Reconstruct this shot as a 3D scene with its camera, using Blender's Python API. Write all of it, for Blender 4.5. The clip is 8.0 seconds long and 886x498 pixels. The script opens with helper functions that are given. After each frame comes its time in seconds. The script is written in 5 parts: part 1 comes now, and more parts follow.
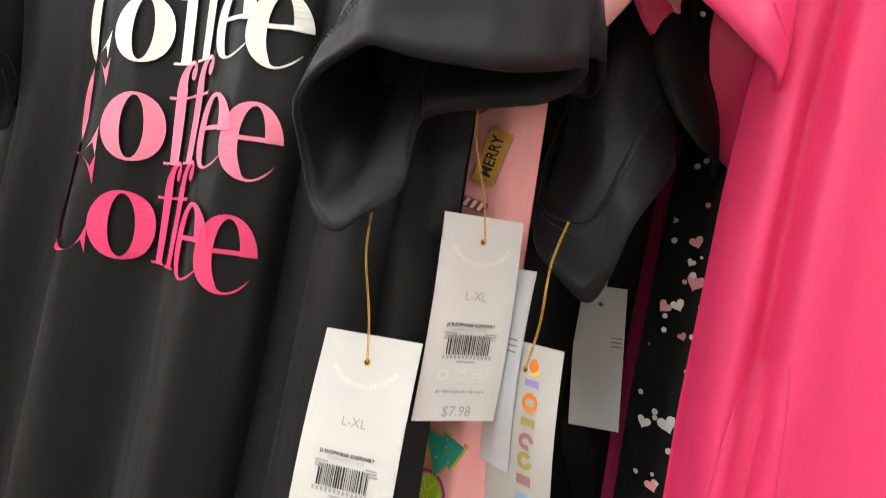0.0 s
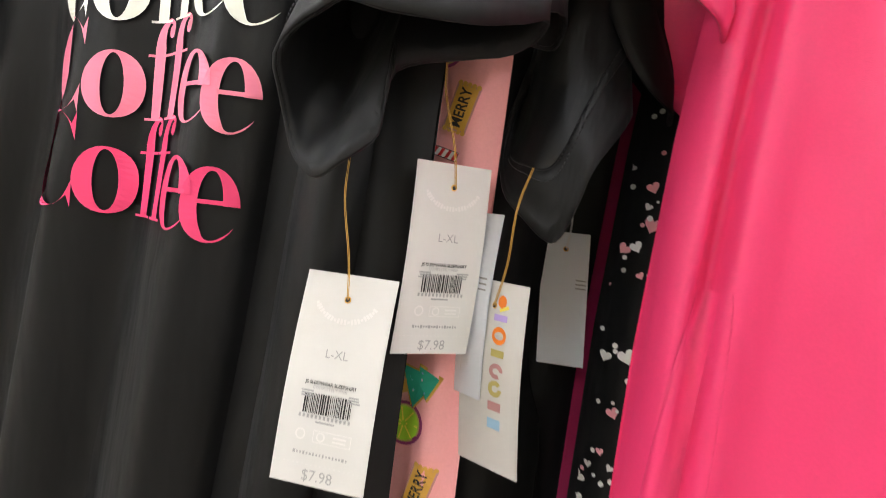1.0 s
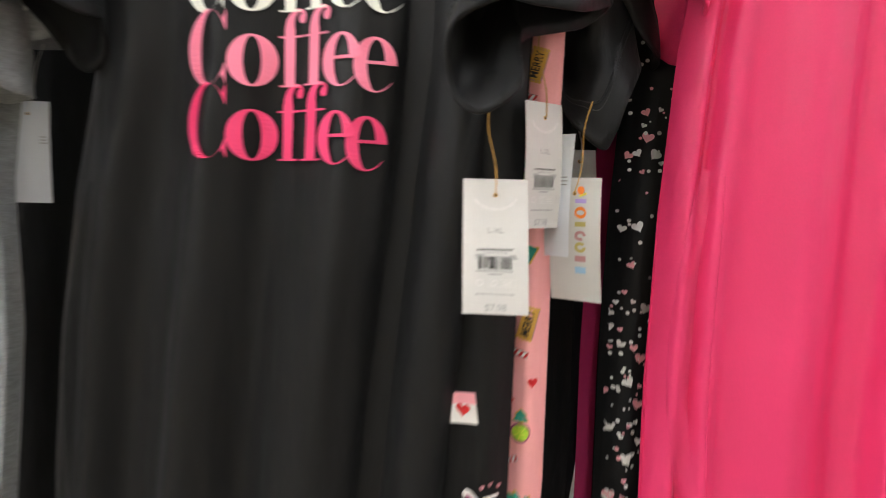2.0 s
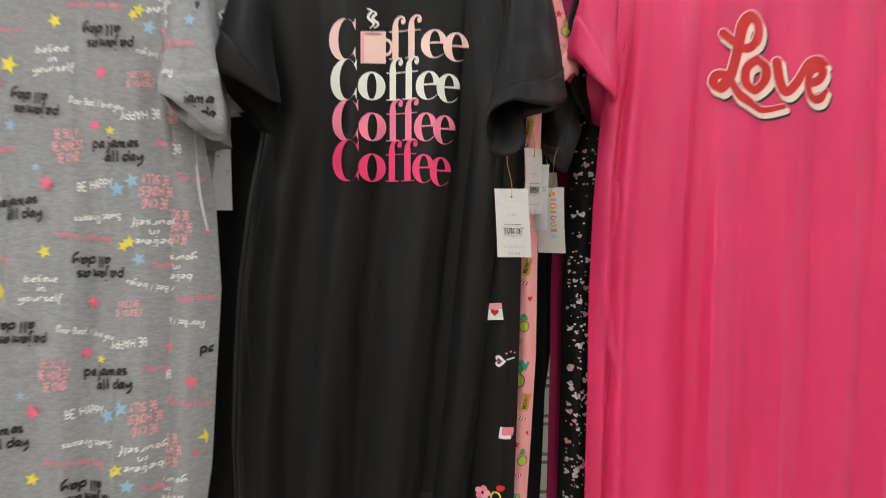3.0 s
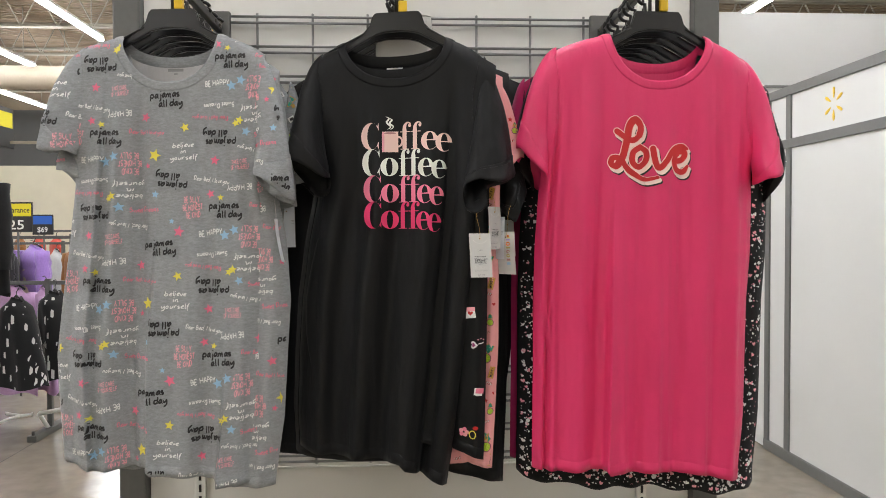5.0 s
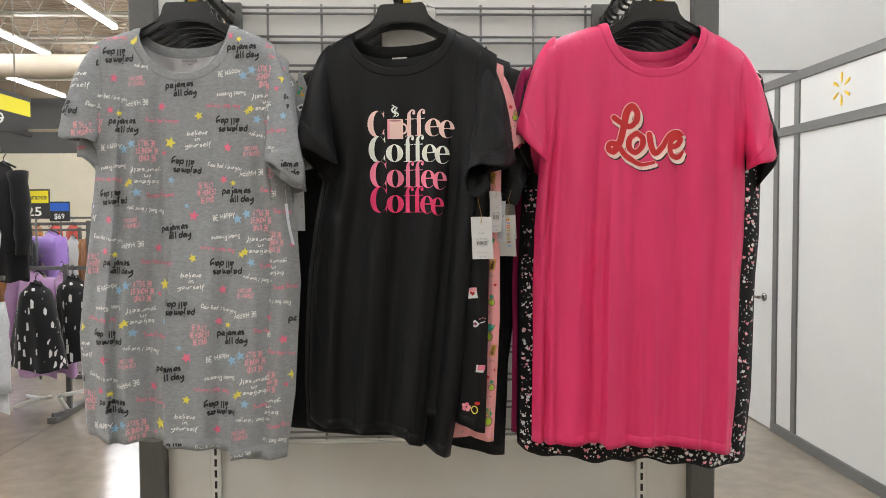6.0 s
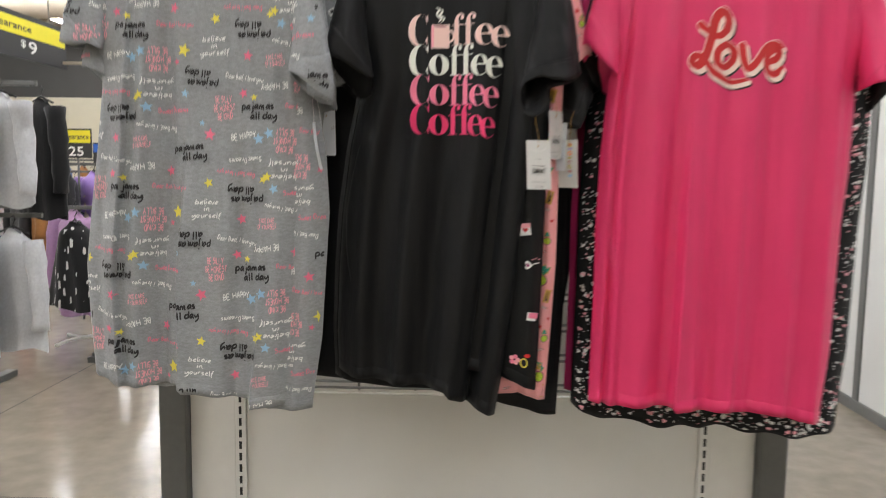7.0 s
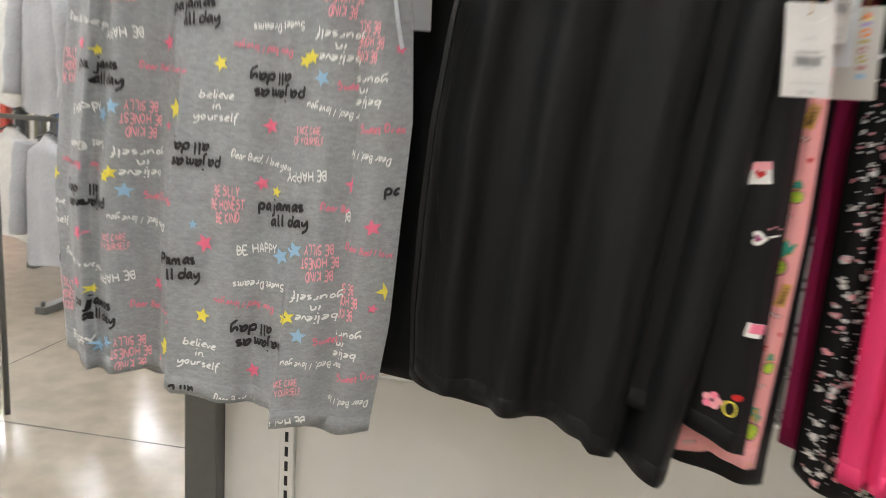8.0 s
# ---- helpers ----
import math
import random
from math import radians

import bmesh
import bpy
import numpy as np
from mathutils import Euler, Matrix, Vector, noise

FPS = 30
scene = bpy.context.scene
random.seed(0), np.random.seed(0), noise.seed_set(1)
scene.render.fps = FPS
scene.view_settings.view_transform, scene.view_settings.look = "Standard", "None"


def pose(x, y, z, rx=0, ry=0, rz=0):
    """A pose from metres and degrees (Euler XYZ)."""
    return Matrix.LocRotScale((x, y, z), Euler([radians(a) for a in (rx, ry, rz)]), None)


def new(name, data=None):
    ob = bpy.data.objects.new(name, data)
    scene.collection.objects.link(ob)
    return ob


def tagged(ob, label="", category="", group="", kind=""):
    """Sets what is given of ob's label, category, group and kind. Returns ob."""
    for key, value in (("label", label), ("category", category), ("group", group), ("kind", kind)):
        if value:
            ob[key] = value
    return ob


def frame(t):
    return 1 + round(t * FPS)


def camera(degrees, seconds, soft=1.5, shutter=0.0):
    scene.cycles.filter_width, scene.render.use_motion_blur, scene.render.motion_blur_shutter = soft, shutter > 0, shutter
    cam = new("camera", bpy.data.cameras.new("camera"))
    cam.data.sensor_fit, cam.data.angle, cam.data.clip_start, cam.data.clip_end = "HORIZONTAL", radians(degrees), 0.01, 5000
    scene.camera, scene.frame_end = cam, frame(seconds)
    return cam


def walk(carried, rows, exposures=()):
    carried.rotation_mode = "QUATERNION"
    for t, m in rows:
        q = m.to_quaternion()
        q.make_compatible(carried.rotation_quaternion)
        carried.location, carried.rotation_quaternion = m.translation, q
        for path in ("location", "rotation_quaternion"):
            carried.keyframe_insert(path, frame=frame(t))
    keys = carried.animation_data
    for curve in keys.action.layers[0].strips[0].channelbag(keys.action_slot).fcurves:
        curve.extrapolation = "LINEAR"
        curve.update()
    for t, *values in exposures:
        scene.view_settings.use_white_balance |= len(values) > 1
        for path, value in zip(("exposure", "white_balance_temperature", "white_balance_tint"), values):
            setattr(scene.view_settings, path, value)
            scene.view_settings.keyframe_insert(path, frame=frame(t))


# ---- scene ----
cam = camera(61.0, 8.0, soft=0.85, shutter=0.5)


def aim(x, y, z, yaw, pitch, lean):
    """Camera pose: heading, up-tilt and lean to the right, in degrees."""
    return pose(x, y, z, 0, 0, yaw) @ pose(0, 0, 0, 90 + pitch) @ pose(0, 0, 0, 0, 0, -lean)


ROWS = [
    (0.0, 0.208, -0.843, 1.548, 16.70, -0.07, -7.27),
    (0.5, 0.215, -0.844, 1.538, 16.95, -0.94, -7.41),
    (1.0, 0.215, -0.865, 1.539, 14.31, -2.45, -6.47),
    (1.5, 0.190, -0.920, 1.536, 10.73, -4.46, -4.31),
    (2.0, 0.075, -1.060, 1.501, 1.34, -4.51, -1.54),
    (3.5, -0.088, -1.735, 1.477, -3.73, -1.09, -0.14),
    (4.0, -0.124, -1.872, 1.487, -3.69, 0.26, 0.00),
    (4.5, -0.089, -1.986, 1.519, -3.46, -0.70, 0.13),
    (6.0, -0.045, -2.136, 1.511, -2.23, -2.50, 0.36),
    (6.5, -0.033, -2.121, 1.500, -1.12, -3.85, 0.15),
    (7.0, -0.047, -1.925, 1.454, 1.03, -6.02, -0.77),
    (7.5, -0.094, -1.627, 1.444, 3.93, -9.01, -2.19),
    (8.0, -0.111, -1.336, 1.397, 9.01, -11.17, -3.80),
]
EXPOSURES = [(0.0, 1.10), (1.5, 0.98), (2.2, 0.72), (3.5, 0.34), (4.5, 0.16), (6.5, 0.18), (7.0, 0.20), (7.5, 0.38), (8.0, 0.52)]
walk(cam, [(r[0], aim(*r[1:])) for r in ROWS], EXPOSURES)

# ---- world and light ----
world = bpy.data.worlds.new("store_air")
world.use_nodes = True
scene.world = world
world.node_tree.nodes["Background"].inputs[0].default_value = (0.95, 0.97, 1.0, 1)
world.node_tree.nodes["Background"].inputs[1].default_value = 0.04
TUBE_GLOW = 69.0

# ---- small tools ----
def lerp(a, b, t):
    return a + (b - a) * t


def smooth(t):
    t = min(1.0, max(0.0, t))
    return t * t * (3 - 2 * t)


def along(pairs, v):
    """Smooth interpolation of (key, value) pairs sorted by key."""
    if v <= pairs[0][0]:
        return pairs[0][1]
    for (a, p), (b, q) in zip(pairs, pairs[1:]):
        if v <= b:
            return lerp(p, q, (v - a) / (b - a))
    return pairs[-1][1]


def thing(name, at, label, category, group="", kind=""):
    ob = new(name)
    ob.location = at
    ob.empty_display_size = 0.05
    return tagged(ob, label, category, group, kind)


def part(name, bm, material, parent=None, label="", flat=False):
    """Links a bmesh, built in world coordinates, as one mesh object under its thing."""
    me = bpy.data.meshes.new(name)
    if parent is not None:
        off = Vector(parent.location)
        up = parent.parent
        while up is not None:
            off += Vector(up.location)
            up = up.parent
        bmesh.ops.translate(bm, verts=bm.verts, vec=-off)
    bm.to_mesh(me)
    bm.free()
    me.materials.append(material)
    if not flat:
        me.polygons.foreach_set("use_smooth", [True] * len(me.polygons))
    ob = new(name, me)
    ob.parent = parent
    if label:
        tagged(ob, label)
    return ob


def solid(name, bm, material, label, category, kind="", group="", flat=True):
    return tagged(part(name, bm, material, None, "", flat), label, category, group, kind)


def box(bm, lo, hi, bevel=0.0):
    vs = [bm.verts.new((x, y, z)) for z in (lo[2], hi[2]) for y in (lo[1], hi[1]) for x in (lo[0], hi[0])]
    fs = [bm.faces.new([vs[i] for i in q]) for q in ((0, 2, 3, 1), (4, 5, 7, 6), (0, 1, 5, 4), (2, 6, 7, 3), (0, 4, 6, 2), (1, 3, 7, 5))]
    if bevel:
        es = list({e for f in fs for e in f.edges})
        bmesh.ops.bevel(bm, geom=es, offset=bevel, segments=2, affect="EDGES", profile=0.6)
    return bm


def boxed(lo, hi, bevel=0.0):
    return box(bmesh.new(), lo, hi, bevel)


def tube(bm, pts, r, sides=8, closed=False):
    """A round bar along points."""
    pts = [Vector(p) for p in pts]
    rings = []
    for i, p in enumerate(pts):
        d = (pts[min(i + 1, len(pts) - 1)] - pts[max(i - 1, 0)]).normalized()
        a = d.cross(Vector((0, 0, 1)))
        a = a.normalized() if a.length > 0.05 else d.cross(Vector((1, 0, 0))).normalized()
        b = d.cross(a)
        rr = r[i] if isinstance(r, (list, tuple)) else r
        rings.append([bm.verts.new(p + rr * (math.cos(k * math.tau / sides) * a + math.sin(k * math.tau / sides) * b)) for k in range(sides)])
    for u, v in zip(rings, rings[1:]):
        for k in range(sides):
            bm.faces.new((u[k], u[(k + 1) % sides], v[(k + 1) % sides], v[k]))
    bm.faces.new(rings[0][::-1])
    bm.faces.new(rings[-1])
    return bm


def catmull(pts, n=8):
    out = []
    q = [pts[0]] + list(pts) + [pts[-1]]
    for a, b, c, d in zip(q, q[1:], q[2:], q[3:]):
        for i in range(n):
            t = i / n
            out.append(tuple(0.5 * (2 * b[k] + (c[k] - a[k]) * t + (2 * a[k] - 5 * b[k] + 4 * c[k] - d[k]) * t * t + (3 * b[k] - a[k] - 3 * c[k] + d[k]) * t ** 3) for k in range(len(b))))
    out.append(tuple(pts[-1]))
    return out


# ---- materials ----
def mat(name, colour, rough=0.6, metal=0.0, vary=0.12, scale=(30.0, 4.0), bump=0.1, bump_scale=300.0, sheen=0.0, stretch=(1, 1, 1), spec=0.5, coat=0.0, crease=0.0):
    m = bpy.data.materials.new(name)
    m.use_nodes = True
    nt = m.node_tree
    n, l = nt.nodes, nt.links
    b = n["Principled BSDF"]
    b.inputs["Roughness"].default_value = rough
    b.inputs["Metallic"].default_value = metal
    b.inputs["Specular IOR Level"].default_value = spec
    b.inputs["Sheen Weight"].default_value = sheen
    b.inputs["Coat Weight"].default_value = coat
    tc, mp = n.new("ShaderNodeTexCoord"), n.new("ShaderNodeMapping")
    mp.inputs["Scale"].default_value = stretch
    l.new(tc.outputs["Object"], mp.inputs["Vector"])
    fac = None
    for s in scale:
        t = n.new("ShaderNodeTexNoise")
        t.inputs["Scale"].default_value = s
        t.inputs["Detail"].default_value = 5
        l.new(mp.outputs[0], t.inputs["Vector"])
        if fac is None:
            fac = t.outputs[0]
        else:
            a = n.new("ShaderNodeMath")
            a.operation = "ADD"
            l.new(fac, a.inputs[0]), l.new(t.outputs[0], a.inputs[1])
            fac = a.outputs[0]
    r = n.new("ShaderNodeMapRange")
    r.inputs["From Min"].default_value, r.inputs["From Max"].default_value = 0.6, 1.4
    r.inputs["To Min"].default_value, r.inputs["To Max"].default_value = 1 - vary, 1 + vary
    l.new(fac, r.inputs[0])
    hv = n.new("ShaderNodeHueSaturation")
    hv.inputs["Color"].default_value = (*colour, 1)
    l.new(r.outputs[0], hv.inputs["Value"])
    l.new(hv.outputs[0], b.inputs["Base Color"])
    if bump:
        t = n.new("ShaderNodeTexNoise")
        t.inputs["Scale"].default_value, t.inputs["Detail"].default_value = bump_scale, 3
        l.new(mp.outputs[0], t.inputs["Vector"])
        u = n.new("ShaderNodeBump")
        u.inputs["Strength"].default_value, u.inputs["Distance"].default_value = bump, 0.002
        l.new(t.outputs[0], u.inputs["Height"])
        l.new(u.outputs[0], b.inputs["Normal"])
        if crease:
            # soft hanging creases, longer than wide
            m2, t2, u2 = n.new("ShaderNodeMapping"), n.new("ShaderNodeTexNoise"), n.new("ShaderNodeBump")
            m2.inputs["Scale"].default_value = (1.0, 1.0, 0.32)
            m2.inputs["Rotation"].default_value = (0.0, 0.22, 0.0)
            t2.inputs["Scale"].default_value, t2.inputs["Detail"].default_value = 26.0, 3
            u2.inputs["Strength"].default_value, u2.inputs["Distance"].default_value = crease, 0.012
            l.new(tc.outputs["Object"], m2.inputs["Vector"])
            l.new(m2.outputs[0], t2.inputs["Vector"])
            l.new(t2.outputs[0], u2.inputs["Height"])
            l.new(u2.outputs[0], u.inputs["Normal"])
    return m


def glow(name, colour, strength):
    m = bpy.data.materials.new(name)
    m.use_nodes = True
    b = m.node_tree.nodes["Principled BSDF"]
    b.inputs["Base Color"].default_value = (*colour, 1)
    b.inputs["Emission Color"].default_value = (*colour, 1)
    b.inputs["Emission Strength"].default_value = strength
    return m


def cloth(name, colour, **k):
    o = dict(rough=0.85, vary=0.08, scale=(700.0, 12.0), bump=0.10, bump_scale=2400.0, sheen=0.15, spec=0.25, crease=0.32)
    o.update(k)
    return mat(name, colour, **o)


BLACK = cloth("black_jersey", (0.0048, 0.0050, 0.0056), sheen=0.028, rough=0.52, spec=0.22)
THREAD = mat("dark_grey_thread", (0.022, 0.022, 0.023), rough=0.6, bump=0)
BLACK_IN = cloth("black_jersey_inside", (0.006, 0.006, 0.0065), sheen=0.0, spec=0.1)
PINK = cloth("hot_pink_jersey", (0.69, 0.033, 0.136), sheen=0.02, rough=0.42, vary=0.05, spec=0.42)
GREY = cloth("heather_grey_jersey", (0.290, 0.302, 0.312), vary=0.26, scale=(800.0, 260.0), stretch=(0.35, 0.35, 1.0), sheen=0.1)
GREY_IN = cloth("grey_jersey_inside", (0.55, 0.54, 0.55), vary=0.12)
BABY_PINK = cloth("pale_pink_jersey", (0.80, 0.36, 0.36), vary=0.05)
# magenta taken down to berry: deep shade between the shirts is in the colour
SHADED_BERRY = cloth("shaded_berry_jersey", (0.33, 0.012, 0.085))
INK = {k: mat("ink_" + k, c, rough=0.55, vary=0.06, bump=0.08, bump_scale=1500.0) for k, c in dict(
    black=(0.012, 0.011, 0.012), white=(0.78, 0.78, 0.76), pink=(0.80, 0.16, 0.26), yellow=(0.82, 0.70, 0.09), blue=(0.30, 0.50, 0.68), rose=(0.84, 0.36, 0.41), salmon=(0.75, 0.20, 0.27),
    blush=(0.86, 0.60, 0.54), cream=(0.80, 0.82, 0.74), mid=(0.86, 0.22, 0.34), hot=(0.80, 0.045, 0.17), red=(0.55, 0.012, 0.014), ivory=(0.86, 0.70, 0.62),
    green=(0.02, 0.30, 0.20), lime=(0.35, 0.62, 0.03), plum=(0.28, 0.03, 0.14), gold=(0.60, 0.33, 0.05), grey=(0.3, 0.3, 0.3), pale=(0.62, 0.60, 0.58), orange=(0.85, 0.22, 0.02), lilac=(0.38, 0.28, 0.62), olive=(0.45, 0.38, 0.12), tan=(0.45, 0.22, 0.22)).items()}
PLASTIC = mat("black_plastic", (0.007, 0.007, 0.0075), rough=0.32, vary=0.1, bump=0.03)
YELLOW_PLASTIC = mat("yellow_plastic", (0.78, 0.52, 0.02), rough=0.4, vary=0.05, bump=0.02)
STEEL = mat("grey_painted_steel", (0.105, 0.105, 0.10), rough=0.45, metal=0.0, vary=0.1, scale=(60.0, 5.0), bump=0.04)
WIRE = mat("grey_wire_paint", (0.20, 0.20, 0.195), rough=0.4, vary=0.1, bump=0.03)
WHITE_BOARD = mat("cream_white_board", (0.70, 0.69, 0.66), rough=0.5, vary=0.03, scale=(8.0, 1.5), bump=0.03)
WHITE_STEEL = mat("white_painted_steel", (0.74, 0.73, 0.70), rough=0.4, vary=0.04, bump=0.03)
SLOT = mat("dark_slot", (0.02, 0.02, 0.02), rough=0.8, bump=0)
WALL_WHITE = mat("white_laminate", (0.60, 0.60, 0.59), rough=0.35, vary=0.03, scale=(3.0, 0.7), bump=0.02)
WALL_CREAM = mat("cream_wall_paint", (0.68, 0.63, 0.50), rough=0.7, vary=0.05, scale=(3.0, 0.6), bump=0.03)
WALL_DARK = mat("dark_grey_wall_paint", (0.09, 0.09, 0.09), rough=0.7, vary=0.05, scale=(3.0, 0.6), bump=0.03)
FRAME = mat("grey_aluminium", (0.14, 0.14, 0.135), rough=0.42, metal=0.2, vary=0.08, bump=0.03)
CHROME = mat("brushed_steel", (0.45, 0.45, 0.45), rough=0.25, metal=1.0, vary=0.05, bump=0.02)
CONCRETE = mat("polished_concrete", (0.275, 0.24, 0.19), rough=0.17, vary=0.22, scale=(9.0, 0.9), bump=0.02, bump_scale=40.0, spec=0.5)
DECK = mat("tan_roof_deck", (0.26, 0.205, 0.145), rough=0.8, vary=0.12, scale=(6.0, 0.8), bump=0.05)
TRUSS = mat("white_truss_paint", (0.34, 0.32, 0.27), rough=0.6, vary=0.08)
DUCT = mat("beige_duct_paint", (0.42, 0.36, 0.28), rough=0.5, vary=0.06)
TUBE = glow("lit_tube", (0.955, 0.965, 0.985), TUBE_GLOW)
CARD = mat("white_card", (0.55, 0.54, 0.52), rough=0.55, vary=0.02, scale=(80.0, 10.0), bump=0.03)
CARD_BACK = mat("blue_white_card", (0.68, 0.71, 0.76), rough=0.55, vary=0.02, bump=0.03)
STRING = mat("tan_cord", (0.50, 0.28, 0.06), rough=0.8, bump=0.2)
STRING_WHITE = mat("white_cord", (0.7, 0.66, 0.64), rough=0.8, bump=0.2)
SIGN_YELLOW = mat("yellow_sign_card", (0.80, 0.70, 0.02), rough=0.5, vary=0.03, bump=0)
SIGN_BLACK = mat("black_sign_card", (0.02, 0.02, 0.022), rough=0.5, vary=0.05, bump=0)
SIGN_BLUE = mat("blue_sign_card", (0.02, 0.12, 0.55), rough=0.5, vary=0.05, bump=0)

# ---- the store ----
floor = solid("floor", boxed((-16, -9, -0.1), (14, 20, 0.0)), CONCRETE, "polished tan-grey concrete store floor", "floor", "structure")
bm = bmesh.new()
for k in range(2):
    box(bm, (-16, 1.2 + 5.5 * k, 0.0005), (14, 1.204 + 5.5 * k, 0.0012))
for x in (-8.2, -2.7, 2.8, 8.3):
    box(bm, (x, -9, 0.0005), (x + 0.004, 20, 0.0012))
solid("floor_joints", bm, SLOT, "thin dark saw-cut joints in the concrete", "floor joint", "structure")

# roof deck with ribs, on open trusses
bm = bmesh.new()
n = 198
for i in range(n):
    y0 = -9 + 29 * i / n
    w = 29 / n
    z0 = 5.6
    prof = [(y0, z0), (y0 + w * 0.4, z0), (y0 + w * 0.5, z0 + 0.05), (y0 + w * 0.9, z0 + 0.05), (y0 + w, z0)]
    for (a, za), (b, zb) in zip(prof, prof[1:]):
        v = [bm.verts.new(p) for p in ((-16, a, za), (14, a, za), (14, b, zb), (-16, b, zb))]
        bm.faces.new(v)
box(bm, (-16, -9, 5.7), (14, 20, 5.8))
solid("ceiling", bm, DECK, "tan ribbed metal roof deck", "ceiling", "structure")
for y in (5.0, 7.0, 9.0, 11.0, 13.0, 15.0, 17.0, -3.0):
    bm = bmesh.new()
    tube(bm, [(-16, y, 5.52), (14, y, 5.52)], 0.035, 6)
    tube(bm, [(-16, y, 4.95), (14, y, 4.95)], 0.03, 6)
    for k in range(50):
        x = -16 + 0.6 * k
        tube(bm, [(x, y, 4.95), (x + 0.3, y, 5.52)], 0.012, 5)
        tube(bm, [(x + 0.3, y, 5.52), (x + 0.6, y, 4.95)], 0.012, 5)
    solid("roof_truss", bm, TRUSS if y > 6 else DECK, "open web steel roof truss", "truss", "structure", "roof trusses", flat=False)
bm = tube(bmesh.new(), [(-16, 10.4, 3.98), (1.0, 10.4, 3.98)], 0.19, 20)
solid("air_duct", bm, DUCT, "round beige air duct under the roof", "duct", "structure", flat=False)


def strip_light(x, y0, y1, z):
    t = thing("strip_light", (x, (y0 + y1) / 2, z), "lit white fluorescent strip light under the roof", "strip light", "ceiling strip lights")
    part("housing", boxed((x - 0.035, y0, z + 0.031), (x + 0.035, y1, z + 0.08), 0.01), WHITE_STEEL, t, flat=True)
    part("lit_tube", boxed((x - 0.036, y0 + 0.01, z - 0.03), (x + 0.036, y1 - 0.01, z + 0.03), 0.01), TUBE, t, flat=True)
    for y in (y0 + 0.4, y1 - 0.4):
        part("hanger_rod", tube(bmesh.new(), [(x, y, z + 0.07), (x, y, 5.62)], 0.008, 6), TRUSS, t)


NEAR = ((-7.5, -4.2), (-3.6, -0.3), (0.3, 3.6))
for x, spans in ((-8.85, NEAR + ((4.2, 9.3), (13.6, 17.4))), (-6.9, ((7.2, 12.5), (13.4, 17.4))), (-4.85, NEAR + ((4.2, 10.4), (12.4, 17.0))), (0.1, NEAR + ((4.2, 9.3), (12.0, 17.0))), (4.9, NEAR + ((4.2, 9.3), (12.0, 17.0)))):
    for y0, y1 in spans:
        strip_light(x, y0, y1, 4.6)

# far walls
bm = boxed((-16, 19.0, 0), (14, 19.2, 3.3))
solid("wall_far", bm, WALL_CREAM, "cream painted store wall", "wall", "structure")
solid("wall_far_band", boxed((-16, 19.0, 3.3), (14, 19.2, 4.8)), WALL_DARK, "dark grey band along the top of the wall", "wall", "structure")
solid("wall_far_top", boxed((-16, 19.0, 4.8), (14, 19.2, 5.7)), DECK, "tan wall strip under the roof", "wall", "structure")
solid("wall_west", boxed((-16.2, -9, 0), (-16, 19.2, 5.7)), WALL_CREAM, "cream painted store wall", "wall", "structure")
solid("wall_south", boxed((-16, -9.2, 0), (14, -9, 5.7)), WALL_CREAM, "cream painted store wall", "wall", "structure")
solid("wall_east", boxed((14, -9, 0), (14.2, 19.2, 5.7)), WALL_CREAM, "cream painted store wall", "wall", "structure")

# white wall behind the fitting rooms
solid("wall_back_white", boxed((0.6, 5.0, 0), (9.0, 5.15, 3.58)), WALL_WHITE, "tall white wall behind the fitting rooms", "wall", "structure")
solid("trim", boxed((0.6, 4.985, 2.86), (9.0, 4.997, 2.885)), FRAME, "thin grey joint strip on the white wall", "trim", "structure")

# fitting-room partition along x = 2.43
WX = 2.43
wall = thing("wall_fitting_room", (WX, 0, 0), "white fitting-room partition in grey aluminium framing", "partition", "", "structure")
ys = [-1.6, -0.15, 1.25, 2.66, 2.93]
for a, b in zip(ys, ys[1:]):
    part("panel", boxed((WX + 0.012, a + 0.03, 0.07), (WX + 0.03, b - 0.03, 2.03)), WALL_WHITE, wall, flat=True)
    part("upper_panel", boxed((WX + 0.012, a + 0.03, 2.09), (WX + 0.03, b - 0.03, 2.37)), WALL_WHITE, wall, flat=True)
part("upper_panel", boxed((WX + 0.012, 2.96, 2.09), (WX + 0.03, 4.97, 2.37)), WALL_WHITE, wall, flat=True)
for y in ys:
    part("mullion", boxed((WX, y - 0.03, 0.07), (WX + 0.05, y + 0.03, 2.37), 0.004), FRAME, wall, flat=True)
part("top_rail", boxed((WX - 0.002, -1.63, 2.37), (WX + 0.052, 4.97, 2.43), 0.004), FRAME, wall, flat=True)
part("middle_rail", boxed((WX - 0.003, -1.63, 2.03), (WX + 0.049, 4.97, 2.09), 0.004), FRAME, wall, flat=True)
part("bottom_rail", boxed((WX - 0.004, -1.63, 0.0), (WX + 0.052, 2.96, 0.07), 0.004), FRAME, wall, flat=True)
part("panel", boxed((WX + 0.012, 3.95, 0.0), (WX + 0.03, 4.97, 2.03)), WALL_WHITE, wall, flat=True)
door = thing("door_1", (WX, 3.38, 0), "closed white fitting-room door with a steel lever handle", "door", "", "structure")
part("door_leaf", boxed((WX + 0.006, 2.97, 0.01), (WX + 0.045, 3.93, 2.025), 0.003), WALL_WHITE, door, flat=True)
h = bmesh.new()
tube(h, [(WX + 0.006, 3.07, 0.925), (WX - 0.008, 3.07, 0.925)], 0.028, 20)
tube(h, [(WX - 0.006, 3.07, 0.925), (WX - 0.05, 3.07, 0.925)], 0.011, 12)
